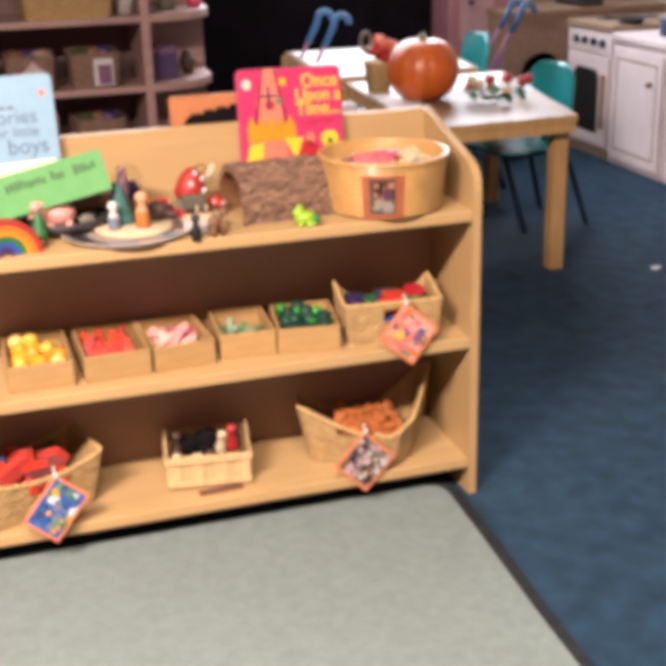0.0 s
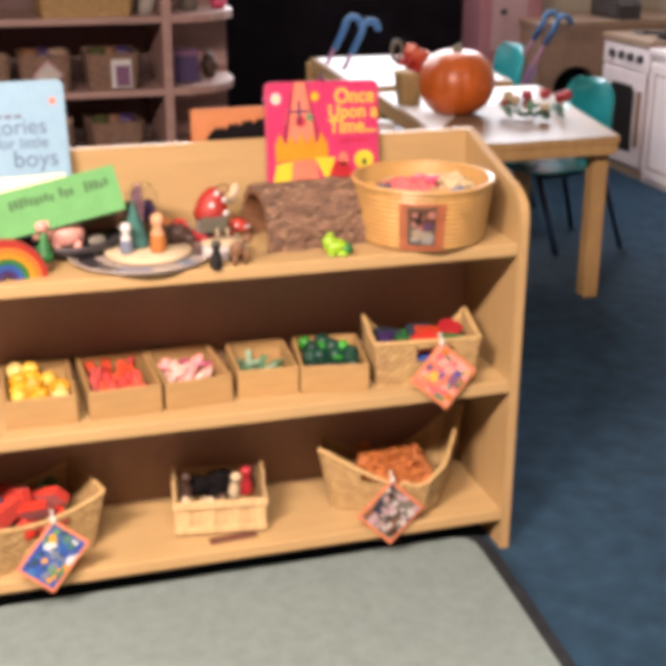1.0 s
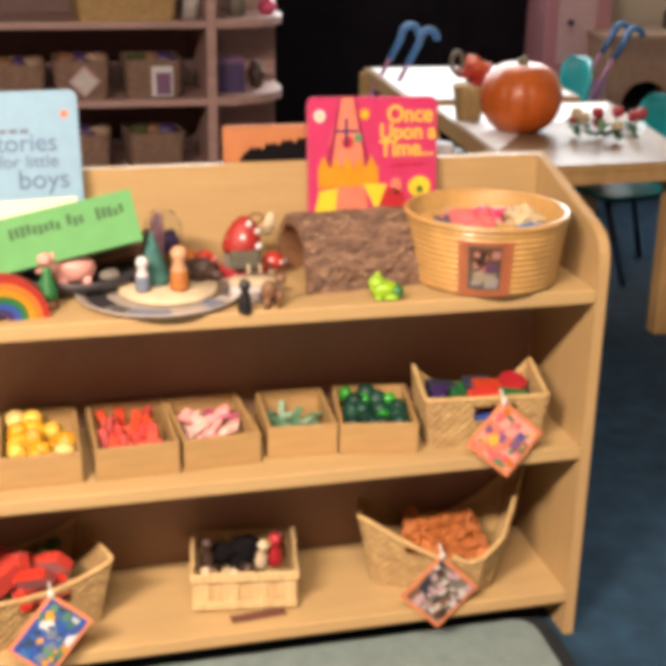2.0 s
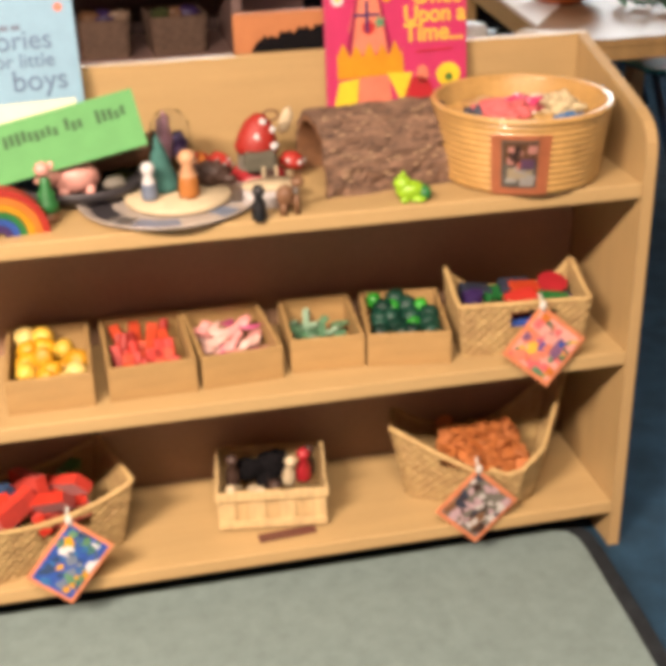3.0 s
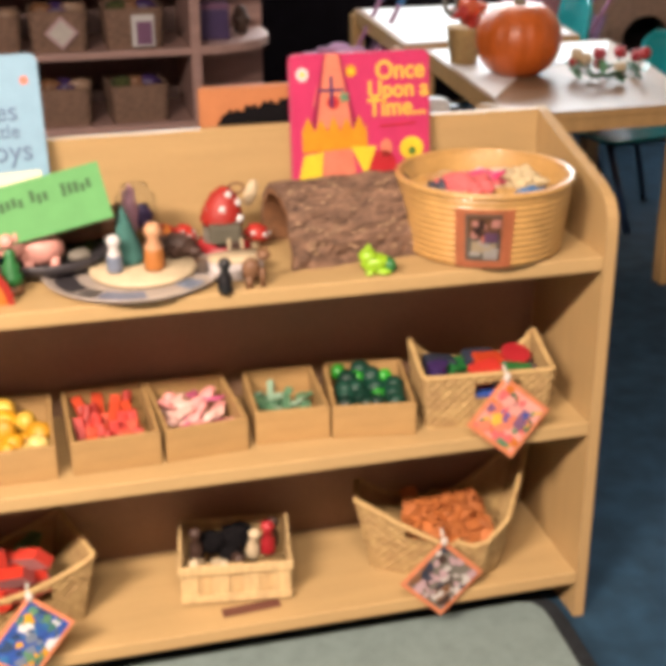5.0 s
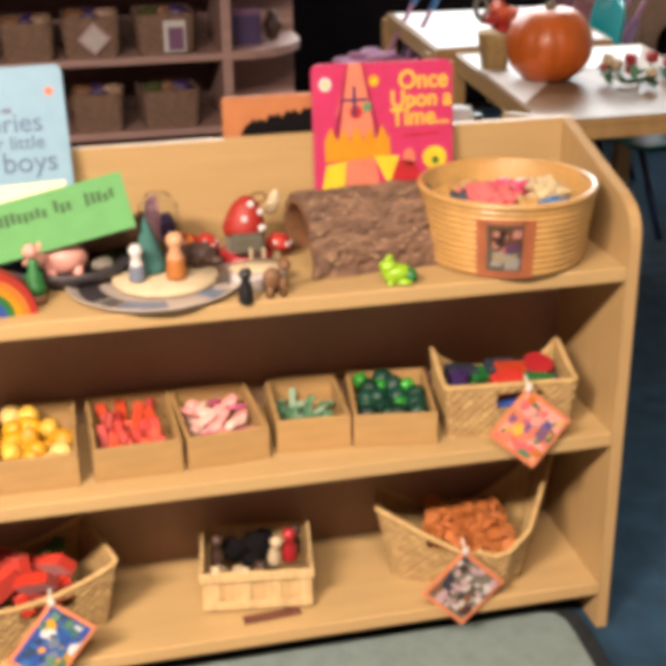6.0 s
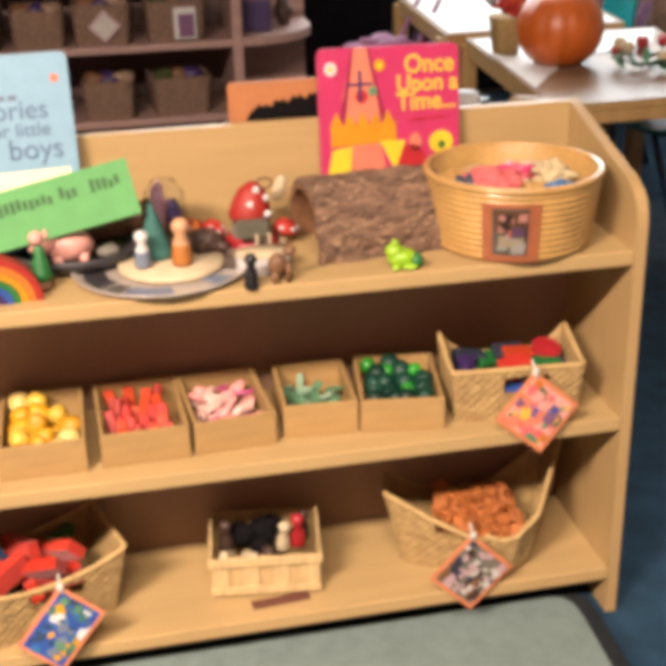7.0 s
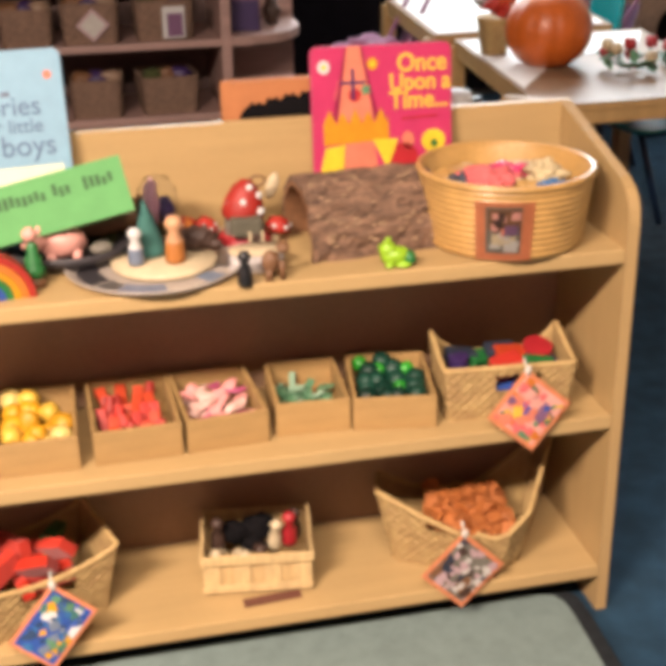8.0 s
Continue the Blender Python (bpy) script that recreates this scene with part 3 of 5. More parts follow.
# middle shelf, beside the bookcase's end: low oblong basket of coloured wooden blocks
wm = pose(-0.160, 0.088, MIDZ, 0, 0, -5)
woven_basket(wm, rounded_rect(0.186, 0.105, 0.008), 1.1, lambda p: 0.084 + 0.020 * max(0.0, min(1.0, (p[1] + 0.03) / 0.07)) - 0.040 * max(0.0, min(1.0, (p[1] - 0.02) / 0.03)) * (1 - min(1.0, abs(p[0]) / 0.092) ** 4), "oblong seagrass basket with a grip hole in front, holding coloured blocks",
             hole=lambda v: v.y < -0.04 and abs(v.x - 0.012) < 0.034 and 0.045 < v.z < 0.072)
for x, y, z, rx, ry, rz, mt, form in (
        (-0.014, -0.018, 0.070, 0, 82, 12, FLAME, "rod"), (0.006, -0.012, 0.086, 16, -10, 14, RED, "brick"), (0.018, 0.028, 0.088, 8, 6, 8, FLAME, "brick"),
        (0.062, 0.030, 0.094, 16, 6, -12, FLOWRED, "disc"), (0.052, -0.026, 0.084, 10, 6, -6, GREEN, "brick"), (-0.066, 0.004, 0.078, 0, 0, 12, PURPLE, "rod"),
        (-0.030, 0.036, 0.080, 20, 10, 30, GREEN, "brick"), (-0.058, 0.036, 0.088, 0, 10, 5, INK, "brick"), (0.006, 0.046, 0.088, 10, 0, 0, INK, "brick"), (0.060, 0.004, 0.080, 0, 8, 8, PURPLE, "brick"),
        (-0.050, -0.030, 0.066, 0, 4, 14, INK, "brick"), (0.004, -0.040, 0.056, 0, 0, 4, BLUE, "brick"), (0.040, -0.040, 0.050, 0, 20, 8, YELLOW, "brick"), (-0.050, -0.020, 0.050, 0, 0, 20, PURPLE, "brick"), (0.030, 0.0, 0.050, 0, 0, 10, PURPLE, "brick"), (-0.030, 0.030, 0.050, 0, 0, 40, NAVYTOY, "brick")):
    if form == "brick":
        bm = box(-0.024, -0.015, -0.013, 0.024, 0.015, 0.013, bevel=0.004)
    elif form == "rod":
        bm = lathe([(0.0001, -0.026), (0.015, -0.025), (0.016, 0.024), (0.0001, 0.026)], 20)
    else:
        bm = lathe([(0.0001, -0.010), (0.023, -0.009), (0.023, 0.009), (0.0001, 0.010)], 24)
    ob = part("wooden_block", bm, mt)
    ob.matrix_basis = wm @ pose(x, y * 0.72, z - 0.020, rx, ry, rz)
    tagged(ob, "painted wooden block in a seagrass basket", "wooden block", "coloured wooden blocks")
photo_tag(pose(-0.155, -0.002, 0.449, -6, 0, 0), 0.092, 0.092, 41, (PIGPINK, SALMON, BLUE, MINT, CORALCLOTH, PALEYELLOW, PIGPINK, CORALCLOTH, ORANGE, LILAC, SALMON), 3, "photo card of coloured toys with orange border tied to basket")

# bottom shelf, beside the end: boat shaped basket with raised corners, of orange pieces
boat_pts = [(-0.100, 0.048), (-0.112, 0.040), (-0.120, -0.008), (-0.112, -0.020), (-0.02, -0.062), (0.040, -0.072), (0.072, -0.052), (0.132, 0.068), (0.115, 0.088), (-0.04, 0.080)]
bo = pose(-0.205, 0.098, LOWZ, 0, 0, -6)


def boat_h(p):
    far = max(0.0, min(1.0, (p[1] - 0.02) / 0.05)) * (1 - min(1.0, abs(p[0]) / 0.105) ** 2)
    return 0.070 - 0.012 * far + (0.055 * (1 - 0.6 * far) if p[0] < 0 else 0.085) * min(1.0, abs(p[0] + (0.0 if p[0] < 0 else -0.02)) / 0.11) ** 1.3


woven_basket(bo, boat_pts, 1.24, boat_h, "boat shaped seagrass basket with raised ends, holding orange pieces", hole=lambda v: -0.075 < v.x < -0.02 and v.y < -0.03 and 0.072 < v.z < 0.088)


def orange_bits():
    return [proto(blob(0.0145, s, 0.35, sq, sub=2, freq=2.5), TERRA, False) for s, sq in ((1, (1.3, 1.0, 0.30)), (2, (0.9, 1.4, 0.26)), (3, (1.1, 1.1, 0.34)))]


fill(bo @ pose(0.008, -0.031, 0), 0.124, 0.098, orange_bits, 64, 0.048, 0.082, "orange_piece", "small curved orange terracotta piece in basket", "loose part", "orange pieces", rng, 60)
fill(bo @ pose(-0.005, -0.03, 0), 0.13, 0.09, orange_bits, 24, 0.02, 0.03, "orange_piece", "small curved orange terracotta piece in basket", "loose part", "orange pieces", rng, 60)
photo_tag(pose(-0.243, -0.003, 0.186, -2, 0, 0), 0.094, 0.096, 45, (GREYTOY, PAPER, INK, GREYTOY, PALEPINK, DKBROWN, PAPER, BROWN, GREYTOY, PALEPINK), 5, "photo card in greys with orange border tied to basket")

# bottom shelf: small chip wood basket
cm = pose(-0.552, 0.060, LOWZ, 0, 0, -8)
cb = thing("chip_basket", cm, "small pale chip wood basket with split slats", "basket")
W, D, H = 0.165, 0.115, 0.070
part("base", box(-W / 2, 0, 0.006, W / 2, D, 0.010), CHIP, cb)
for i in range(7):
    x = -W / 2 + 0.012 + i * (W - 0.024) / 6
    part("slat", box(x - 0.0128, -0.001 + 0.0030 * (i % 2), 0.004, x + 0.0128, 0.0025 + 0.0030 * (i % 2), H, bevel=0.0007), CHIPDARK if i % 2 else CHIP, cb)
    part("slat", box(x - 0.0128, D - 0.003, 0.004, x + 0.0128, D, H + 0.01, bevel=0.0007), CHIP, cb)
for sx in (-1, 1):
    for i in range(4):
        y = 0.016 + i * (D - 0.032) / 3
        part("slat", box(sx * W / 2 - 0.0016, y - 0.012, 0.004, sx * W / 2 + 0.0016, y + 0.012, H + (0.035 if 0 < i < 3 else 0.012), bevel=0.0007), CHIP, cb)
part("rim", box(-W / 2 - 0.003, -0.005, H - 0.014, W / 2 + 0.003, -0.0015, H + 0.002, bevel=0.0015), CHIP, cb)
part("rim", box(-W / 2 - 0.003, D, H - 0.006, W / 2 + 0.003, D + 0.0035, H + 0.012, bevel=0.0015), CHIP, cb)
for sx in (-1, 1):
    part("rim", box(sx * (W / 2 + 0.003) - 0.0017, -0.005, H - 0.012, sx * (W / 2 + 0.003) + 0.0017, D, H + 0.004, bevel=0.0012), CHIP, cb)
part("band", box(-W / 2 - 0.002, -0.0045, 0.006, W / 2 + 0.002, -0.0015, 0.020, bevel=0.001), CHIP, cb, "pale lower band")


sd = thing("paper_label", pose(-0.534, 0.040, LOWZ + 0.0008, 0, 0, 4), "dark red brown strip lying before the chip basket", "label")
part("card", box(-0.045, -0.010, 0, 0.045, 0.010, 0.0015), plain("red_brown_strip", (0.17, 0.055, 0.035), 0.6), sd)


def peg_doll(m, mt, head, h, label):
    bm = lathe([(0.0001, 0), (h * 0.20, 0), (h * 0.22, h * 0.1), (h * 0.19, h * 0.45), (h * 0.11, h * 0.66), (h * 0.17, h * 0.76), (h * 0.19, h * 0.86), (h * 0.12, h * 0.97), (0.0001, h)], 20)
    for f in bm.faces:
        f.material_index = 1 if f.calc_center_median().z > h * 0.4 else 0
    return tagged(part("wooden_peg", bm, [mt, head], smooth=True, m=m), label, "wooden peg", "wooden pegs")


for x, y, z, rx, rz, mt, h in ((0.052, 0.058, 0.052, 6, 0, FLOWRED, 0.058), (0.028, 0.052, 0.050, 10, 30, CREAMWOOD, 0.052), (-0.030, 0.040, 0.046, 62, 20, CREAMWOOD, 0.050), (-0.060, 0.062, 0.046, 4, 0, DKBROWN, 0.056), (-0.052, 0.038, 0.048, 55, -20, CREAMWOOD, 0.045), (0.0, 0.060, 0.042, 60, 10, DKBROWN, 0.05), (0.060, 0.088, 0.045, 10, 10, DKBROWN, 0.055)):
    peg_doll(cm @ pose(x, y, z, rx, 0, rz), mt, mt, h, "small turned wooden peg lying in the chip basket")
for x, y, z, r in ((-0.032, 0.080, 0.062, 0.021), (0.006, 0.084, 0.068, 0.024), (-0.004, 0.058, 0.050, 0.018)):
    solid_ = part("dark_ball", blob(r, int(x * 999), 0.35, (1.1, 0.9, 0.9), freq=2), BLACKFUR, m=cm @ pose(x, y, z), smooth=True)
    tagged(solid_, "black soft toy ball in the chip basket", "toy ball", "black balls in the chip basket")

# bottom shelf: large seagrass basket with red felt vegetables
lb = pose(-0.905, 0.108, LOWZ, 0, 0, 18)
woven_basket(lb, rounded_rect(0.22, 0.132, 0.007), 1.2, lambda p: 0.085 + 0.028 * min(1, abs(p[0]) / 0.11) ** 2, "large seagrass basket with grip holes, holding red felt toys", hole=lambda v: v.y < -0.06 and abs(v.x - 0.02) < 0.042 and 0.055 < v.z < 0.080)
for i, (x, y, z, rx, rz, mt) in enumerate(((0.015, -0.022, 0.092, 78, 62, FELTRED), (-0.035, -0.020, 0.098, 82, 112, FELTRED), (0.055, 0.0, 0.098, 72, 42, FELTRED), (0.0, 0.025, 0.105, 85, 20, FELTRED), (-0.065, 0.005, 0.095, 80, 76, FELTRED), (0.062, 0.035, 0.092, 80, -40, GREEN), (-0.045, 0.045, 0.090, 80, 40, NAVYTOY), (0.03, 0.01, 0.075, 85, 100, FELTRED), (0, 0, 0.055, 85, 0, FELTRED), (-0.06, 0.02, 0.055, 85, 60, NAVYTOY), (0.045, -0.012, 0.060, 85, 80, FELTRED))):
    ob = part("felt_toy", prism([(-0.020, -0.034), (0.016, -0.038), (0.021, 0.030), (-0.010, 0.036)], "x", -0.009, 0.009, bevel=0.004), mt)
    ob.matrix_basis = lb @ pose(x, y, z - 0.010, rx, (i * 37) % 70 - 35, rz)
    tagged(ob, "soft felt toy lying in a seagrass basket", "felt toy", "felt toys")
photo_tag(pose(-0.855, -0.006, 0.200, -10, 0, 0), 0.078, 0.108, 40, (BLUE, BLUEGREY, BLUE, YELLOW, NAVYTOY, PINEGREEN, MINT, BLUE, WHITE, NAVYTOY, FOAMBLUE), 8, "photo card of blue toys with orange border tied to basket")

# ---------------------------------------------------------------- top shelf
# round coiled basket
rb = pose(-0.161, 0.101, TOPZ, 0, 0, -5.5) @ Matrix.Diagonal((0.98, 0.98, 0.98, 1.0))
cbk = thing("round_basket", rb, "round coiled bamboo basket holding soft doll clothes", "basket")
prof, nr = [(0.0001, 0.0), (0.110, 0.0)], 11
for i in range(nr * 6 + 1):
    z = 0.004 + 0.100 * i / (nr * 6)
    prof.append((0.1145 + 0.0125 * z / 0.104 + 0.0022 * abs(math.sin(math.pi * i / 6)), z))
prof += [(0.130, 0.109), (0.126, 0.112), (0.120, 0.108), (0.105, 0.008), (0.0001, 0.008)]
part("wall", lathe(prof, 64), BAMBOO, cbk, smooth=True)
part("rim", tube([(0.1265 * math.cos(2 * math.pi * i / 48), 0.1265 * math.sin(2 * math.pi * i / 48), 0.109) for i in range(48)], 0.0055, 8, True), BAMBOO, cbk, smooth=True)


def on_curve(bm, a0, a1, z0, z1, r, n=8, flare=0.17, out=0.0):
    cols = []
    for i in range(n + 1):
        a = radians(a0 + (a1 - a0) * i / n)
        cols.append([bm.verts.new(((r + out + flare * z) * math.cos(a), (r + out + flare * z) * math.sin(a), z)) for z in (z0, z1)])
    for p, q in zip(cols, cols[1:]):
        bm.faces.new((p[0], q[0], q[1], p[1]))
    return bm


RB0 = 0.1170
for (a0, a1, z0, z1, out, mt, nm, lb_) in ((-124, -86, 0.004, 0.092, 0.0, PHOTO_ORANGE, "label_card", "orange photo label"), (-117, -94, 0.015, 0.085, 0.0006, GREYTOY, "label_photo", "photo on the label")):
    bm = on_curve(bmesh.new(), a0, a1, z0, z1, RB0, out=out, flare=0.122)
    bmesh.ops.solidify(bm, geom=bm.faces[:], thickness=0.0004)
    part(nm, bm, mt, cbk, lb_)
rl = random.Random(12)
for a0, a1, z0, z1, mt in ((-115.5, -94.5, 0.050, 0.0815, BROWN), (-113, -97, 0.020, 0.044, CREAMWOOD), (-110, -100, 0.044, 0.050, PAPER)):
    bm = on_curve(bmesh.new(), a0, a1, z0, z1, RB0, out=0.0009, flare=0.122)
    bmesh.ops.solidify(bm, geom=bm.faces[:], thickness=0.0003)
    part("photo_patch", bm, mt, cbk)
for k in range(24):
    zc = rl.uniform(0.024, 0.074)
    a0 = rl.uniform(-114.5, -99)
    low = zc < 0.048
    bm = on_curve(bmesh.new(), a0, min(-95, a0 + rl.uniform(3, 9)), zc - rl.uniform(0.003, 0.008), zc + rl.uniform(0.002, 0.008), RB0, out=0.0013 + 0.00008 * k, flare=0.122, n=4)
    bmesh.ops.solidify(bm, geom=bm.faces[:], thickness=0.0003)
    part("photo_patch", bm, rl.choice((PAPER, CREAMWOOD, PAPER, GREYTOY) if low else (DKBROWN, SALMON, PIGPINK, LILAC, PIGPINK)), cbk)
for i, (x, y, z, r, sq, mt) in enumerate(((-0.03, -0.02, 0.086, 0.034, (1.3, 1, 0.5), CORALCLOTH), (-0.035, -0.035, 0.080, 0.024, (1.2, 1, 0.7), CORALCLOTH), (0.0, 0.01, 0.084, 0.03, (1.2, 0.7, 0.6), HOTPINK), (0.055, -0.01, 0.086, 0.030, (1, 1, 0.7), plain("cream_plush", (0.72, 0.58, 0.33), 0.9)), (0.035, 0.03, 0.08, 0.03, (1.4, 1, 0.5), CREAMWOOD), (0.055, -0.055, 0.080, 0.017, (1.3, 1, 0.7), FOAMBLUE), (-0.075, -0.02, 0.083, 0.017, (1, 1, 0.8), INK), (0.02, -0.04, 0.074, 0.026, (1.4, 1, 0.5), BAMBOO), (-0.05, 0.04, 0.072, 0.04, (1.2, 1, 0.4), BAMBOO), (0.04, 0.06, 0.07, 0.035, (1.2, 1, 0.4), BAMBOO), (0.0, 0.0, 0.045, 0.05, (1.2, 1.2, 0.45), CREAMWOOD))):
    ob = part("doll_cloth", blob(r, i, 0.6, sq, freq=2.4, sub=4), mt, smooth=True)
    ob.matrix_basis = rb @ pose(x, y, z + 0.008)
    tagged(ob, "crumpled soft doll cloth in the round basket", "doll cloth", "doll clothes")

# half log of bark
lg = thing("bark_tunnel", pose(-0.462, 0.132, TOPZ, 0, 0, 6), "hollow half log tunnel of rough brown bark", "bark log")
bm = bmesh.new()
NU, NV = 70, 40
ring = []
for i in range(NU + 1):
    x = 0.196 * i / NU
    col = []
    for j in range(NV + 1):
        a = math.pi * j / NV
        k = 1 + 0.022 * noise.noise(Vector((x * 14, math.cos(a) * 5, math.sin(a) * 5))) + 0.055 * noise.noise(Vector((x * 26, math.cos(a) * 14, math.sin(a) * 14))) - 0.06 * max(0, math.sin(a * 13 + 3 * noise.noise(Vector((x * 30, a, 0))))) ** 6
        col.append((x + (0.004 * noise.noise(Vector((a * 3, 1, i // 60))) if i in (0, NU) else 0), -0.074 * math.copysign(abs(math.cos(a)) ** 0.8, math.cos(a)) * k, 0.102 * math.sin(a) ** 0.8 * k))
    ring.append(col)
vo = [[bm.verts.new(p) for p in c] for c in ring]
vm = [[bm.verts.new((p[0], p[1] * 0.93, p[2] * 0.93)) for p in c] for c in ring]
inn = bmesh.new()
vi = [[inn.verts.new((p[0], p[1] * 0.925, p[2] * 0.925)) for p in c] for c in ring]
vj = [[inn.verts.new((p[0], -0.064 * math.copysign(abs(math.cos(math.pi * j / NV)) ** 0.8, math.cos(math.pi * j / NV)), 0.088 * math.sin(math.pi * j / NV) ** 0.8)) for j, p in enumerate(c)] for c in ring]
for mesh, a_, b_ in ((bm, vo, vm), (inn, vi, vj)):
    for i in range(NU):
        for j in range(NV):
            mesh.faces.new((a_[i][j], a_[i + 1][j], a_[i + 1][j + 1], a_[i][j + 1]))
            mesh.faces.new((b_[i][j], b_[i][j + 1], b_[i + 1][j + 1], b_[i + 1][j]))
    for i in (0, NU):
        for j in range(NV):
            mesh.faces.new((a_[i][j], a_[i][j + 1], b_[i][j + 1], b_[i][j]))
part("bark", bm, BARK, lg)
rk = random.Random(31)
for k in range(64):
    a = math.pi * rk.choice((rk.uniform(0.03, 0.16), rk.uniform(0.03, 0.46)))
    fx = rk.uniform(0.006, 0.19)
    part("bark_flake", blob(rk.uniform(0.0018, 0.0036), k, 0.5, (2.0, 0.5, 0.9), (fx, -0.0745 * math.cos(a) ** 0.8, 0.1025 * math.sin(a) ** 0.8), sub=1), FLAKE, lg)
part("inner_wood", inn, BARK_IN, lg, "smooth reddish inner wood")


# ---------------------------------------------------------------- books
def board_book(m, w, h, t, cover, label, r=0.012):
    """A closed book standing on its lower edge, its front towards -y."""
    bk = thing("book", m, label, "book", "books on the bookcase")
    pts = [(x + w / 2, z + h / 2) for x, z in rounded_rect(w, h, r)]
    part("front_cover", prism(pts, "y", 0.0, 0.002, bevel=0.0005), cover, bk)
    part("back_cover", prism(pts, "y", t - 0.002, t, bevel=0.0005), cover, bk)
    pg = [(x + w / 2, z + h / 2) for x, z in rounded_rect(w - 0.004, h - 0.004, r)]
    part("pages", prism(pg, "y", 0.002, t - 0.002), PAPER, bk)
    return bk


def flat(bk, name, pts, mt, lay=1):
    return part(name, prism(pts, "y", -0.0004 * lay, 0.0001), mt, bk)


def disc_pts(cx, cz, r, n=20, sq=1.0):
    return [(cx + r * math.cos(2 * math.pi * i / n), cz + sq * r * math.sin(2 * math.pi * i / n)) for i in range(n)]


BW, BH = 0.229, 0.2625
pk = board_book(pose(-0.4150, 0.214, TOPZ + 0.001, -6.5, 0.6, 1.5) @ Matrix.Diagonal((0.935, 1.0, 1.0, 1.0)), BW, BH, 0.013, HOTPINK, "pink picture book with a castle and crown leaning on the back")
flat(pk, "turret", [(0.040, 0.155), (0.036, 0.19), (0.056, 0.262), (0.078, 0.262), (0.098, 0.17), (0.098, 0.155)], SALMON)
flat(pk, "turret_edge", [(0.030, 0.155), (0.054, 0.262), (0.057, 0.262), (0.040, 0.155)], BKMAROON, 2)
flat(pk, "turret_edge", [(0.099, 0.155), (0.078, 0.262), (0.081, 0.262), (0.108, 0.155)], BKMAROON, 2)
flat(pk, "window_mark", [(0.044, 0.208), (0.044, 0.212), (0.086, 0.212), (0.086, 0.208)], PURPLE, 3)
flat(pk, "window_mark", [(0.063, 0.185), (0.063, 0.230), (0.068, 0.230), (0.068, 0.185)], PURPLE, 4)
flat(pk, "window_mark", disc_pts(0.068, 0.192, 0.010), BKRED, 2)
flat(pk, "star", [(0.086 + (0.010 if i % 2 else 0.005) * math.cos(i * math.pi / 5), 0.199 + (0.010 if i % 2 else 0.005) * math.sin(i * math.pi / 5)) for i in range(10)], MINT, 5)
crown = [(0.016, 0.120), (0.016, 0.152)]
for i in range(5):
    crown += [(0.016 + 0.021 * i + 0.010, 0.172 if i % 2 == 0 else 0.168), (0.016 + 0.021 * (i + 1), 0.150)]
crown += [(0.122, 0.160), (0.124, 0.124)]
flat(pk, "crown", crown, BKORANGE, 3)
flat(pk, "round_shape", [(0.048, 0.04), (0.050, 0.122), (0.098, 0.124), (0.104, 0.09), (0.100, 0.04)], SALMON, 2)
flat(pk, "flag", [(0.006, 0.065), (0.018, 0.116), (0.050, 0.120), (0.046, 0.075), (0.030, 0.060)], BKYELLOW, 4)
flat(pk, "flag", [(0.096, 0.126), (0.138, 0.124), (0.120, 0.080)], BKYELLOW, 4)
flat(pk, "apple", disc_pts(0.148, 0.094, 0.024), BKRED, 3)
flat(pk, "flower", disc_pts(0.198, 0.118, 0.020, sq=0.85), BKYELLOW, 3)
flat(pk, "flower_centre", disc_pts(0.199, 0.114, 0.006), GREEN, 4)
flat(pk, "flower", disc_pts(0.019, 0.234, 0.010), WHITE, 3)
flat(pk, "flower_centre", disc_pts(0.019, 0.234, 0.004), BKYELLOW, 4)
flat(pk, "flower", disc_pts(0.098, 0.236, 0.009), BKORANGE, 3)
flat(pk, "flower_centre", disc_pts(0.098, 0.236, 0.004), BKYELLOW, 4)
flat(pk, "leaf", disc_pts(0.155, 0.120, 0.010, sq=1.4), SALMON, 3)
flat(pk, "text_bar", [(0.145, 0.152), (0.145, 0.155), (0.205, 0.157), (0.205, 0.154)], BKRED, 3)
for body, x, z, s in (("Once", 0.138, 0.223, 0.037), ("Upon a", 0.125, 0.196, 0.0345), ("Time...", 0.125, 0.169, 0.036)):
    text_mesh("title", body, s, BKTITLE, pk, pose(x, -0.0012, z) @ UP, offset=0.0009)

bb = board_book(pose(-1.016, 0.215, TOPZ + 0.001, -7, -0.8, 0), 0.252, 0.279, 0.012, SKYBLUE, "pale blue story book with dark lettering leaning on the back", 0.011)
flat(bb, "dot", disc_pts(0.232, 0.244, 0.006), SALMON)
for body, x, z, s in (("stories", 0.219, 0.191, 0.038), ("for little", 0.219, 0.167, 0.027), ("boys", 0.234, 0.135, 0.041)):
    text_mesh("title", body, s, BLUEINK, bb, pose(x, -0.0008, z) @ UP, align="RIGHT")
for x in (0.118, 0.134, 0.150, 0.166):
    flat(bb, "text_bar", [(x, 0.217), (x, 0.224), (x + 0.012, 0.224), (x + 0.012, 0.217)], BLUEGREY)
flat(bb, "drawing", disc_pts(0.186, 0.098, 0.008, sq=0.6), BLUEINK)

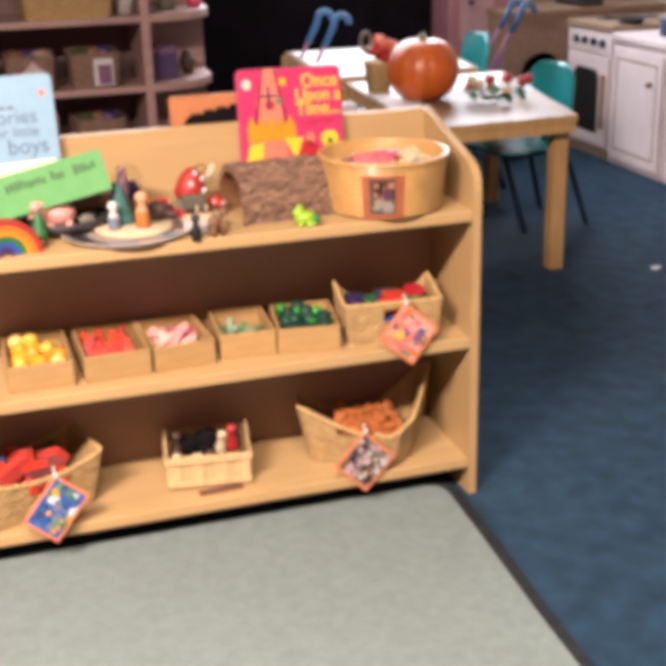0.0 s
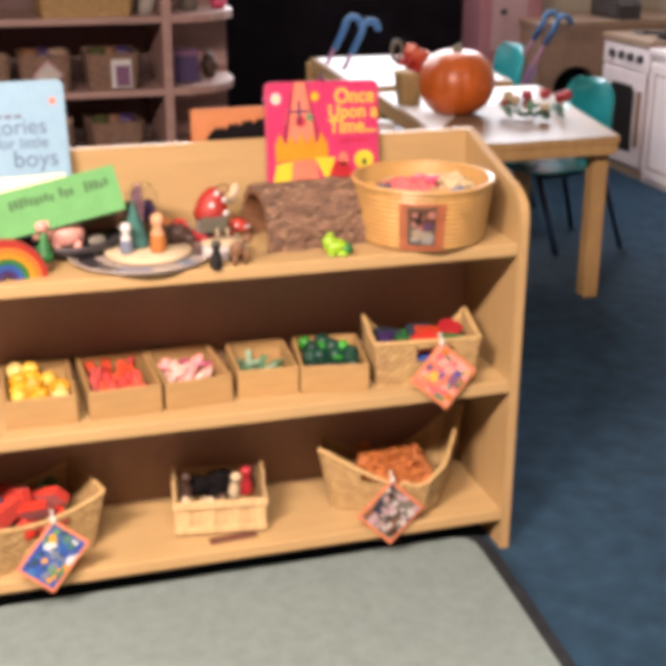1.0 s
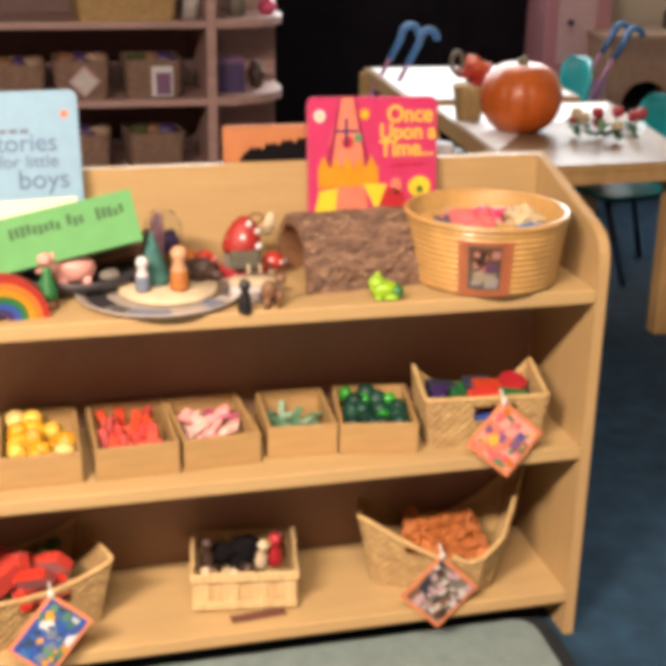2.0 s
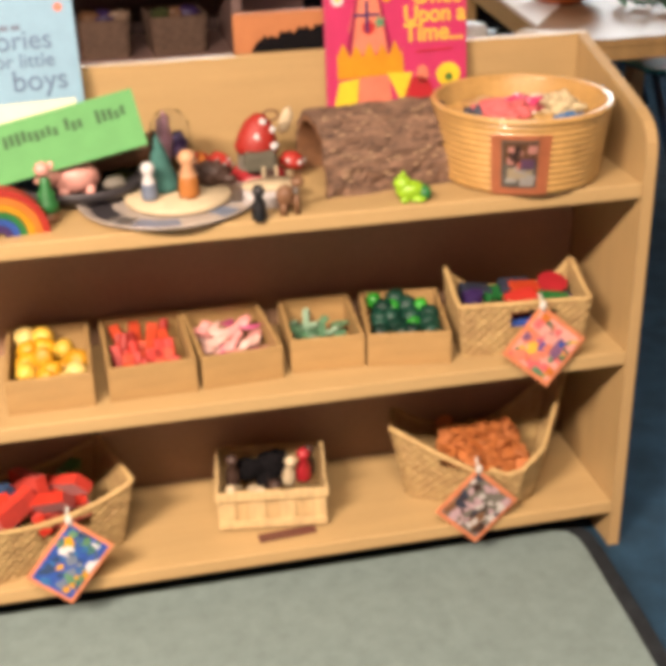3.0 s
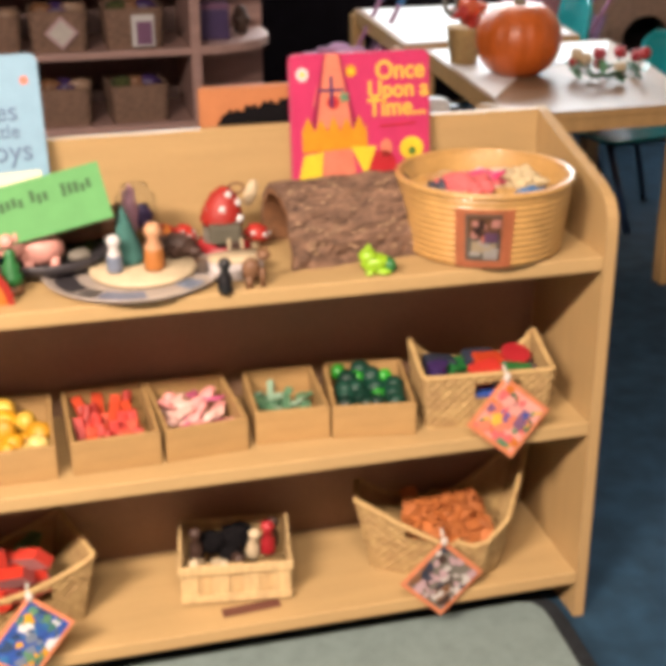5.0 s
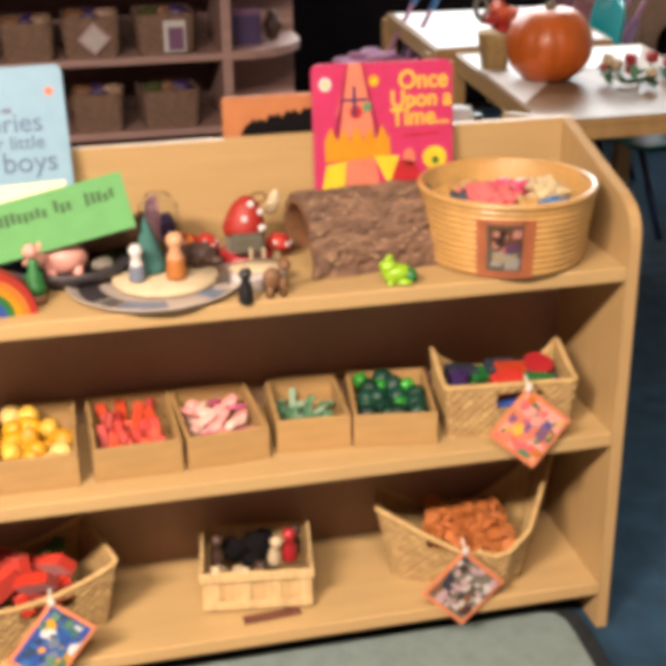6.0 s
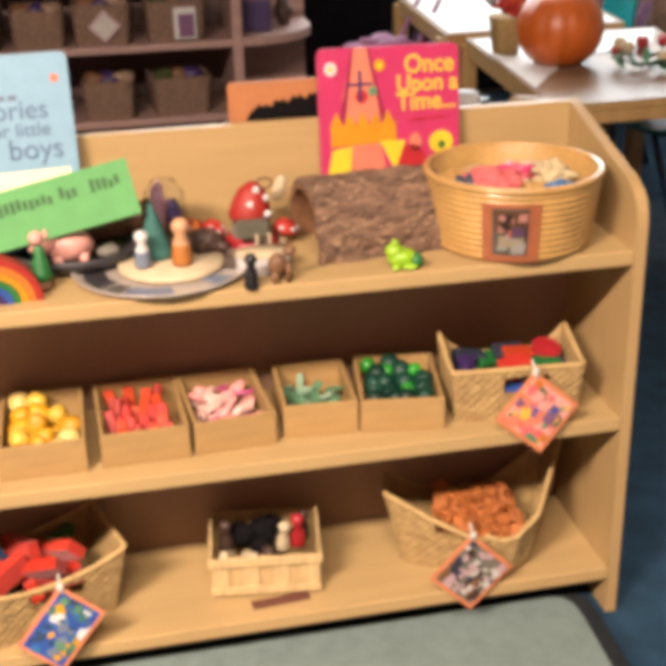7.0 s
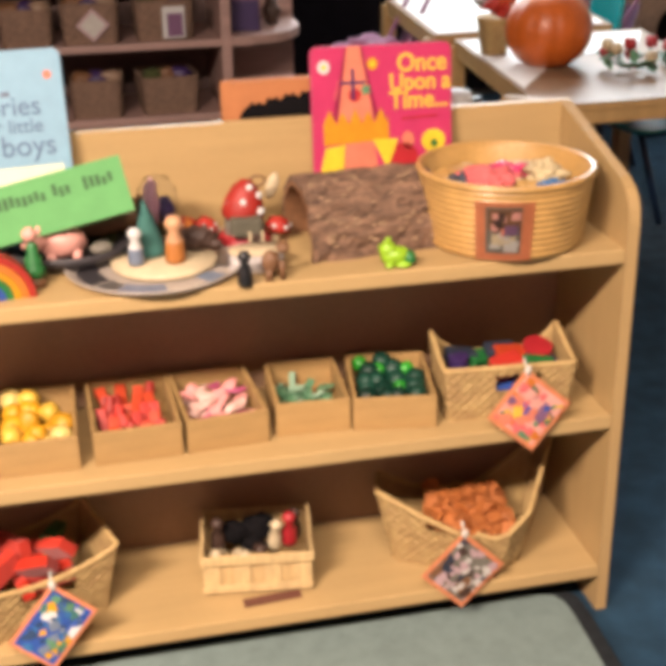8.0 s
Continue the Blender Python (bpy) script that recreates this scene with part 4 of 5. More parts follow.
ob_ = board_book(pose(-0.290, 0.292, TOPZ + 0.001, 3, 0, 180), 0.250, 0.210, 0.012, ORANGEBOOK, "orange book standing behind the pink one", 0.006)
fz = [(0.222, 0.0), (0.226, 0.145), (0.224, 0.158), (0.217, 0.168)] + [(0.210 - 0.0048 * k, 0.172 + 0.0035 * math.sin(k * 2.3) + 0.0025 * math.sin(k * 1.1) + 0.016 * math.sin(math.pi * k / 44)) for k in range(40)] + [(0.014, 0.0)]
part("black_patch", prism(fz, "y", 0.0122, 0.0150), BLACKFUR, ob_, "black fluffy patch")

# green tent card with faint writing and a pale sheet behind
sg = thing("name_card", pose(-0.917, 0.100, 0.658, -26, -11.5, 0), "green folded paper card with faint writing", "paper card")
part("front", box(0.0, 0.0, 0.0, 0.232, 0.0012, 0.078), SIGNGREEN, sg)
part("back", box(0.0, 0.002, 0.001, 0.232, 0.0032, 0.074, m=pose(0, 0, 0)), SIGNGREEN, sg)
rs = random.Random(21)
for k in range(20):
    x, z0, hh_ = 0.050 + 0.0084 * k, 0.045 + rs.uniform(-0.002, 0.002), rs.uniform(0.011, 0.019)
    if k not in (9, 13, 14):
        part("text_bar", box(x, -0.0006, z0, x + 0.0056, 0.0, z0 + hh_), SCRIBBLE, sg)
ps = thing("paper_sheet", pose(-1.01, 0.165, TOPZ + 0.030, -25, -2, 0), "pale yellow paper sheet behind the green card", "paper")
part("sheet", box(0, 0, 0, 0.236, 0.001, 0.10), plain("pale_yellow_paper", (0.98, 0.98, 0.68), 0.8, vary=0.03), ps)

# wooden rainbow
rw = thing("rainbow", pose(-0.893, 0.038, TOPZ, 0, 0, 6), "painted wooden rainbow of nested arches", "rainbow toy")
for i, mt in enumerate((RED, ORANGE, YELLOW, GREEN, BLUE, PURPLE)):
    r1, r0 = 0.064 - 0.0095 * i, 0.064 - 0.0095 * (i + 1) + 0.0006
    pts = [(r1 * math.cos(math.pi * k / 24), r1 * math.sin(math.pi * k / 24)) for k in range(25)] + [(r0 * math.cos(math.pi * k / 24), r0 * math.sin(math.pi * k / 24)) for k in range(24, -1, -1)]
    part("arch", prism(pts, "y", -0.011, 0.011, bevel=0.001), mt, rw)

# small world figures
def solid(name, bm, mt, m, label, cat, group="", smooth=True):
    return tagged(part(name, bm, mt, smooth=smooth, m=m), label, cat, group)


ct = thing("toy_tree", pose(-0.829, 0.075, TOPZ), "small green wooden tree toy on a brown stump", "toy tree")
part("stump", lathe([(0.0001, 0), (0.014, 0), (0.015, 0.012), (0.0001, 0.014)], 16), BROWN, ct, smooth=True)
part("crown", lathe([(0.0001, 0.013), (0.015, 0.014), (0.014, 0.026), (0.011, 0.030), (0.012, 0.040), (0.007, 0.046), (0.008, 0.056), (0.0001, 0.066)], 14), GREEN, ct, smooth=True)
part("ball", blob(0.010, 2, 0.05, c=(-0.002, 0, 0.072)), PIGPINK, ct, "pale pink round top", smooth=True)

dish = thing("slate_dish", pose(-0.782, 0.150, TOPZ) @ Matrix.Scale(1.12, 4), "dark oval slate dish", "dish")
part("dish", lathe([(0.0001, 0.002), (0.045, 0.0), (0.066, 0.014), (0.070, 0.024), (0.066, 0.025), (0.046, 0.008), (0.0001, 0.006)], 40, squash=(1.1, 0.8)), CHARCOAL, dish, smooth=True)
pig = join_bm(blob(0.026, 1, 0.08, (1.35, 0.9, 0.9), (0, 0, 0.03)), blob(0.018, 2, 0.08, (1, 1, 1), (-0.036, -0.004, 0.04)), blob(0.007, 3, 0.05, (1, 1, 1), (-0.052, -0.008, 0.036)), blob(0.007, 4, 0.05, (0.6, 1, 1.2), (-0.034, -0.016, 0.056)), blob(0.007, 5, 0.05, (0.6, 1, 1.2), (-0.030, 0.010, 0.057)), *[lathe([(0.0001, 0), (0.0065, 0.0), (0.0075, 0.02), (0.0001, 0.022)], 10, c=(a, b, 0.0)) for a in (-0.018, 0.018) for b in (-0.012, 0.012)])
solid("toy_pig", pig, PIGPINK, pose(-0.790, 0.126, TOPZ + 0.012, 0, 0, 8) @ Matrix.Scale(0.95, 4), "small pink plastic toy pig standing in the dish", "toy animal")
solid("pebble", blob(0.012, 6, 0.2, (1.3, 1, 0.7)), GREYTOY, pose(-0.738, 0.125, TOPZ + 0.028), "small grey shell in the dark dish", "shell")
solid("folded_cloth", blob(0.04, 7, 0.5, (1.7, 0.8, 0.8), freq=2), NAVYTOY, pose(-0.865, 0.175, TOPZ + 0.026), "dark blue cloth bundle behind the card", "cloth")
solid("log", lathe([(0.0001, -0.07), (0.024, -0.07), (0.026, 0.0), (0.024, 0.07), (0.0001, 0.07)], 20), BROWN, pose(-0.735, 0.198, TOPZ + 0.048, 0, 90, 3), "short brown log lying by the back", "log", smooth=False)
solid("moss_clump", blob(0.020, 9, 0.6, (1.5, 0.9, 0.7), freq=4, sub=4), MOSS, pose(-0.712, 0.185, TOPZ + 0.014), "clump of dark green moss", "moss")

tr = thing("round_tray", pose(-0.668, 0.104, TOPZ), "pale shiny round plastic tray with painted grey reflections", "tray")
part("plate", lathe([(0.0001, 0.0), (0.104, 0.0), (0.114, 0.002), (0.122, 0.007), (0.124, 0.010), (0.121, 0.0105), (0.112, 0.004), (0.104, 0.003), (0.0001, 0.003)], 64), TRAY, tr, smooth=True)
# grey patches painted on the plate imitate reflections in clear plastic
for i, (a0, a1, mt) in enumerate(((-142, -126, STEEL), (-124, -86, LILACREFLECT), (-52, -34, BLUEGREY), (-20, 10, STEEL), (176, 214, CHARCOAL))):
    pts = [(0.108 * math.cos(radians(a0 + (a1 - a0) * k / 8)), 0.108 * math.sin(radians(a0 + (a1 - a0) * k / 8))) for k in range(9)]
    pts += [(0.078 * math.cos(radians(a1 + (a0 - a1) * k / 8)), 0.078 * math.sin(radians(a1 + (a0 - a1) * k / 8))) for k in range(9)]
    part("patch", prism(pts, "z", 0.0032, 0.0042), mt, tr)
sl = thing("wood_slice", pose(-0.655, 0.106, TOPZ + 0.004), "round pale birch slice on the tray", "wood slice")
part("slice", lathe([(0.0001, 0.0), (0.072, 0.0), (0.074, 0.004), (0.072, 0.009), (0.0001, 0.010)], 40), CREAMWOOD, sl, smooth=True)
ST = TOPZ + 0.014
solid("felt_tree", lathe([(0.0001, 0), (0.024, 0.0), (0.023, 0.008), (0.010, 0.054), (0.0001, 0.082)], 18), PINEGREEN, pose(-0.672, 0.125, ST, 4, -4, 0), "dark green felt cone tree", "toy tree")
peg_doll(pose(-0.694, 0.085, ST), BLUEGREY, WHITE, 0.052, "blue grey wooden peg with a white top")
peg_doll(pose(-0.641, 0.082, ST), plain("amber_wood", (0.55, 0.20, 0.04), 0.5), PEACH, 0.066, "peach and orange wooden peg")
solid("toy_hedgehog", join_bm(blob(0.019, 3, 0.4, (1.4, 0.9, 0.9), (0, 0, 0.016), freq=6, sub=4), blob(0.009, 4, 0.1, (1.3, 0.9, 0.9), (0.026, -0.004, 0.010))), DKBROWN, pose(-0.606, 0.125, ST, 0, 0, -20), "dark brown toy hedgehog", "toy animal")
solid("leaf_piece", prism([(-0.02, 0), (0, 0.045), (0.022, 0.0)], "y", -0.004, 0.004), ORANGE, pose(-0.612, 0.165, ST - 0.01, -10, 0, 10), "small orange felt leaf", "felt leaf", smooth=False)
gl = thing("glass_dome", pose(-0.655, 0.158, ST), "clear glass dome with a pink and purple shape inside", "glass dome")
part("dome", lathe([(0.028, 0.0), (0.030, 0.06), (0.027, 0.082), (0.016, 0.098), (0.0001, 0.103), ], 28), GLASS, gl, smooth=True)
part("filling", blob(0.014, 2, 0.4, (0.75, 0.7, 2.7), (-0.009, -0.008, 0.062), freq=2), LILACPINK, gl, "pink twisted filling", smooth=True)
part("filling", blob(0.012, 4, 0.4, (0.9, 0.7, 1.6), (0.010, 0, 0.050), freq=2), PURPLE, gl, "purple filling", smooth=True)

# toadstool house
th = thing("toadstool_house", pose(-0.532, 0.172, TOPZ) @ Matrix.Scale(0.82, 4), "red spotted toadstool house with a grey door", "toadstool house")
cap = lathe([(0.0001, 0.050), (0.035, 0.050), (0.038, 0.058), (0.034, 0.080), (0.024, 0.103), (0.010, 0.117), (0.0001, 0.119)], 28)
bmesh.ops.transform(cap, matrix=pose(-0.010, -0.004, 0, 0, 8, 0), verts=cap.verts)
part("cap", cap, RED, th, smooth=True)
part("stalk", lathe([(0.0001, 0.0), (0.040, 0.0), (0.036, 0.02), (0.034, 0.05), (0.0001, 0.052)], 24), GREYTOY, th, smooth=True)
part("skirt", lathe([(0.0001, 0.0), (0.046, 0.0), (0.049, 0.012), (0.040, 0.022), (0.0001, 0.023)], 24), FLOWRED, th, smooth=True)
part("porch", box(-0.030, -0.058, 0.030, 0.024, -0.030, 0.062, bevel=0.006), plain("mossy_grey_clay", (0.13, 0.12, 0.08), 0.8), th)
part("door", box(0.0, -0.062, 0.004, 0.022, -0.050, 0.034, bevel=0.003), DKBROWN, th)
for x in (-0.002, 0.020):
    part("door_post", box(x, -0.064, 0.002, x + 0.005, -0.056, 0.040, bevel=0.001), CREAMWOOD, th)
for a, z in ((-108, 0.084), (-52, 0.066), (-78, 0.106), (-40, 0.092), (-165, 0.080)):
    r = 0.0335 if z < 0.075 else 0.0325 - (z - 0.078) * 0.55
    part("spot", blob(0.0072, int(z * 900), 0.4, (1, 1, 1), (0.005 + r * math.cos(radians(a)), -0.004 + r * math.sin(radians(a)), z), sub=2), WHITE, th, smooth=True)
part("ring", tube([(0.026 + 0.014 * math.cos(t * math.pi / 12), 0.0, 0.112 + 0.009 * math.sin(t * math.pi / 12)) for t in range(24)], 0.0022, 6, True), BROWN, th, "thin brown hanging ring", smooth=True)
for x, y, r, rx in ((-0.596, 0.195, 0.019, 30), (-0.578, 0.185, 0.016, -20), (-0.616, 0.210, 0.017, 10), (-0.490, 0.165, 0.019, 14)):
    sm = thing("toy_toadstool", pose(x, y, TOPZ, 0, rx, 0), "tiny red spotted toadstool", "toy toadstool", "tiny toadstools")
    part("stalk", lathe([(0.0001, 0), (r * 0.4, 0), (r * 0.35, r * 1.2), (0.0001, r * 1.2)], 12), CREAMWOOD, sm, smooth=True)
    part("cap", lathe([(r * 0.9, r), (r, r * 1.3), (r * 0.7, r * 1.9), (0.0001, r * 2.1)], 16), RED, sm, smooth=True)
    for a in (-60, -120, 0):
        part("spot", blob(r * 0.2, 1, 0.0, c=(r * 0.9 * math.cos(radians(a)), r * 0.9 * math.sin(radians(a)), r * 1.5), sub=1), WHITE, sm)
solid("wooden_star", blob(0.016, 4, 0.1, (0.6, 0.4, 1.3)), CREAMWOOD, pose(-0.482, 0.215, TOPZ + 0.070, 0, 20, 0), "pale wooden shape beside the toadstool house", "wooden shape")
# birch stool, black peg and small dog
bs = thing("birch_log", pose(-0.532, 0.064, TOPZ, 0, 0, 3) @ Matrix.Diagonal((1.0, 0.85, 0.74, 1.0)), "short birch log standing on its cut end", "birch log")
part("bark", lathe([(0.0001, 0.0), (0.036, 0.0), (0.038, 0.006), (0.036, 0.018), (0.037, 0.034), (0.0001, 0.034)], 32, squash=(1.05, 0.8)), BIRCHBARK, bs, "whitish grey bark", smooth=True)
part("cut_top", lathe([(0.0001, 0.0345), (0.0375, 0.0345), (0.0365, 0.0395), (0.0001, 0.041)], 32, squash=(1.05, 0.8)), CREAMWOOD, bs, "pale cut wood", smooth=True)
peg_doll(pose(-0.558, 0.004, TOPZ), BLACKPAINT, BLACKPAINT, 0.048, "black painted wooden peg")
dog = join_bm(blob(0.013, 1, 0.15, (1.0, 0.7, 1.2), (-0.004, 0, 0.024)), blob(0.009, 2, 0.15, (1, 0.9, 0.9), (0.012, -0.004, 0.044)), lathe([(0.0001, 0), (0.004, 0), (0.004, 0.026), (0.0001, 0.027)], 8, c=(0.010, -0.006, 0)), lathe([(0.0001, 0), (0.0055, 0), (0.005, 0.015), (0.0001, 0.016)], 8, c=(-0.008, -0.006, 0)), blob(0.003, 2, 0, (0.7, 0.7, 1.8), (0.016, -0.004, 0.054), sub=1), blob(0.003, 2, 0, (0.7, 0.7, 1.8), (0.008, -0.004, 0.055), sub=1))
solid("toy_dog", dog, BROWN, pose(-0.516, 0.018, TOPZ), "small brown sitting toy dog", "toy animal")
fr = thing("toy_frog", pose(-0.345, 0.022, TOPZ, 0, 0, -8) @ Matrix.Scale(0.88, 4), "lime green plastic toy frog with a dark green rump", "toy frog")
part("body", join_bm(blob(0.0165, 1, 0.10, (1.45, 0.95, 0.95), (-0.002, 0, 0.017)), blob(0.0125, 2, 0.1, (1.15, 1, 0.95), (-0.014, -0.001, 0.029)), blob(0.0050, 1, 0, (1, 1, 1), (-0.018, -0.007, 0.040), sub=2), blob(0.0050, 1, 0, (1, 1, 1), (-0.012, 0.006, 0.041), sub=2), blob(0.006, 5, 0.1, (1.2, 0.9, 0.8), (-0.012, -0.012, 0.005))), LIME, fr, smooth=True)
part("rump", blob(0.0125, 4, 0.15, (0.85, 1.0, 1.05), (0.020, -0.003, 0.013)), GREEN, fr, "darker green rump", smooth=True)
part("hind_leg", blob(0.007, 5, 0.2, (1.7, 0.8, 0.7), (0.010, -0.013, 0.006)), LIME, fr, smooth=True)

# jars on the far side of the bookcase
for x, y, r, h, mt, lab2 in ((-0.160, 0.335, 0.027, 0.165, WHITE, "white plastic tub with a rounded lid"), (-0.128, 0.345, 0.017, 0.150, BLACKPAINT, "dark plastic tub beside a white one")):
    solid("tub", lathe([(0.0001, 0), (r, 0), (r, h * 0.8), (r * 0.94, h * 0.84), (r * 0.98, h * 0.95), (r * 0.8, h), (0.0001, h)], 24), mt, pose(x, y, TOPZ), lab2, "tub", "tubs")

# ---------------------------------------------------------------- the table
TZ = 0.52
TAB = [(0.375, 1.265), (0.915, 1.275), (1.105, 2.22), (0.46, 2.22)]


def table(corners, z, label):
    t = thing("table", pose(corners[0][0], corners[0][1], 0), label, "table", "tables")
    o = Vector(corners[0])
    c = [Vector(p) - o for p in corners]
    mid = sum(c, Vector((0, 0))) / 4
    part("tabletop", prism([tuple(p) for p in c], "z", z - 0.003, z, bevel=0.001), TABLEWOOD, t, "glossy brown laminate top")
    part("top_edge", prism([tuple(p) for p in c], "z", z - 0.02, z - 0.0032, bevel=0.003), TABLEEDGE, t, "pale beech edge")
    inn = [p + (mid - p).normalized() * 0.006 for p in c]
    for a, b in zip(inn, inn[1:] + inn[:1]):
        d = (b - a).normalized()
        n = Vector((-d.y, d.x)) * 0.022
        part("apron", prism([tuple(a), tuple(b), tuple(b + n - d * 0.02), tuple(a + n + d * 0.02)], "z", z - 0.055, z - 0.02), TABLEEDGE, t)
    for p in c:
        q = p + (mid - p).normalized() * 0.040
        part("leg", box(q.x - 0.033, q.y + 0.015, 0.0, q.x + 0.015, q.y + 0.065, z - 0.0205, bevel=0.004), TABLEEDGE, t)
    return t


table(TAB, TZ, "low children's table with glossy brown top and beech legs")
table([(0.40, 2.24), (1.02, 2.26), (1.13, 3.05), (0.46, 3.05)], TZ + 0.012, "second low table standing end to end, shining in daylight")

# pumpkin
pu = thing("pumpkin", pose(0.578, 1.74, TZ) @ Matrix.Diagonal((1.0, 1.0, 1.12, 1.0)), "large ribbed orange pumpkin with a dry stem", "pumpkin")
bm = bmesh.new()
NA, NB = 96, 40
vs = []
for j in range(NB + 1):
    ph = math.pi * j / NB
    rowv = []
    for i in range(NA):
        a = 2 * math.pi * i / NA
        rib = 1 - 0.026 * abs(math.cos(a * 5.5 + 0.3 * math.sin(ph))) ** 6 * math.sin(ph)
        r = 0.122 * (math.sin(ph) ** 0.85) * rib
        z = 0.096 * math.cos(ph) - 0.020 * math.exp(-((r / 0.035) ** 2)) * (1 if ph < 1.5 else -0.6)
        rowv.append(bm.verts.new((r * math.cos(a) + 0.00001 * i, r * math.sin(a), 0.091 + z)))
    vs.append(rowv)
for a_, b_ in zip(vs, vs[1:]):
    for i in range(NA):
        bm.faces.new((a_[i], a_[(i + 1) % NA], b_[(i + 1) % NA], b_[i]))
part("body", bm, PUMPKIN, pu, smooth=True)
part("stem", tube([(0, 0, 0.158), (0.001, 0, 0.172), (0.0, 0, 0.184), (-0.005, 0.002, 0.194)], [0.026, 0.017, 0.014, 0.017], 10), STEM, pu, smooth=True)

# pot of orange flowers
fp = thing("flower_basket", pose(0.492, 1.94, TZ + 0.003) @ Matrix.Diagonal((1.15, 1.15, 1.5, 1.0)), "small wicker pot of orange silk flowers with a handle", "flower pot")
part("pot", lathe([(0.0001, 0), (0.034, 0), (0.045, 0.065), (0.048, 0.072), (0.041, 0.07), (0.0001, 0.06)], 24), WICKER, fp, smooth=True)
part("handle", tube([(-0.040 + 0.016 * math.cos(t * math.pi / 8), 0.0, 0.118 + 0.020 * math.sin(t * math.pi / 8)) for t in range(16)], 0.006, 6, True), GREYTOY, fp, "grey looped handle", smooth=True)
r_ = random.Random(7)
for k in range(16):
    a, rr = r_.uniform(0, 6.28), r_.uniform(0, 0.045)
    part("petal_head", blob(r_.uniform(0.014, 0.022), k, 0.7, (1, 1, 0.7), (0.012 + rr * math.cos(a), rr * math.sin(a), 0.085 + r_.uniform(0, 0.035)), freq=3, sub=2), FLOWORANGE if k % 4 else RED, fp)

# bunch of artificial flowers lying on the table
bq = thing("flower_bunch", pose(0.80, 1.60, TZ), "bunch of red and white artificial flowers with leaves", "artificial flowers")
for k in range(9):
    x, y = r_.uniform(-0.10, 0.11), r_.uniform(-0.09, 0.09)
    hz = r_.uniform(0.03, 0.075)
    part("stem", tube([(x * 0.6, y * 0.6 - 0.03, 0.010), (x * 0.8, y * 0.8, hz * 0.6), (x, y, hz)], 0.003, 6), LEAF, bq)
    part("bloom", join_bm(*[blob(0.0135, k + q, 0.3, (0.9, 0.9, 1.2), (x + 0.007 * math.cos(q * 2.1), y + 0.007 * math.sin(q * 2.1), hz + 0.010), sub=2) for q in range(3)]), (FLOWRED, FLOWRED, CREAMWOOD)[k % 3], bq, smooth=True)
for k in range(22):
    x, y, a = r_.uniform(-0.11, 0.11), r_.uniform(-0.09, 0.07), r_.uniform(0, 6.28)
    lm = pose(x, y, r_.uniform(0.012, 0.05), r_.uniform(-50, 50), r_.uniform(-40, 40), math.degrees(a))
    part("leaf", prism([(-0.028, 0), (-0.012, 0.010), (0.010, 0.011), (0.030, 0), (0.010, -0.011), (-0.012, -0.010)], "z", -0.0006, 0.0006, m=lm), LEAF if k % 3 else MINT, bq)
def table_sheet(corners, z, label):
    o = corners[0]
    t = thing("paper_sheet", pose(o[0], o[1], z), label, "paper", "white paper on the tables")
    part("sheet", prism([(p[0] - o[0], p[1] - o[1]) for p in corners], "z", 0.0, 0.002), SHEETWHITE, t)


table_sheet([(0.403, 1.46), (0.47, 1.56), (0.54, 1.66), (0.64, 1.82), (0.95, 1.93), (1.08, 2.17), (0.47, 2.17)], TZ + 0.0008, "white sheet covering half of the table")
table_sheet([(0.42, 2.265), (1.0, 2.29), (1.10, 3.02), (0.48, 3.02)], TZ + 0.0128, "white sheet covering the second table")

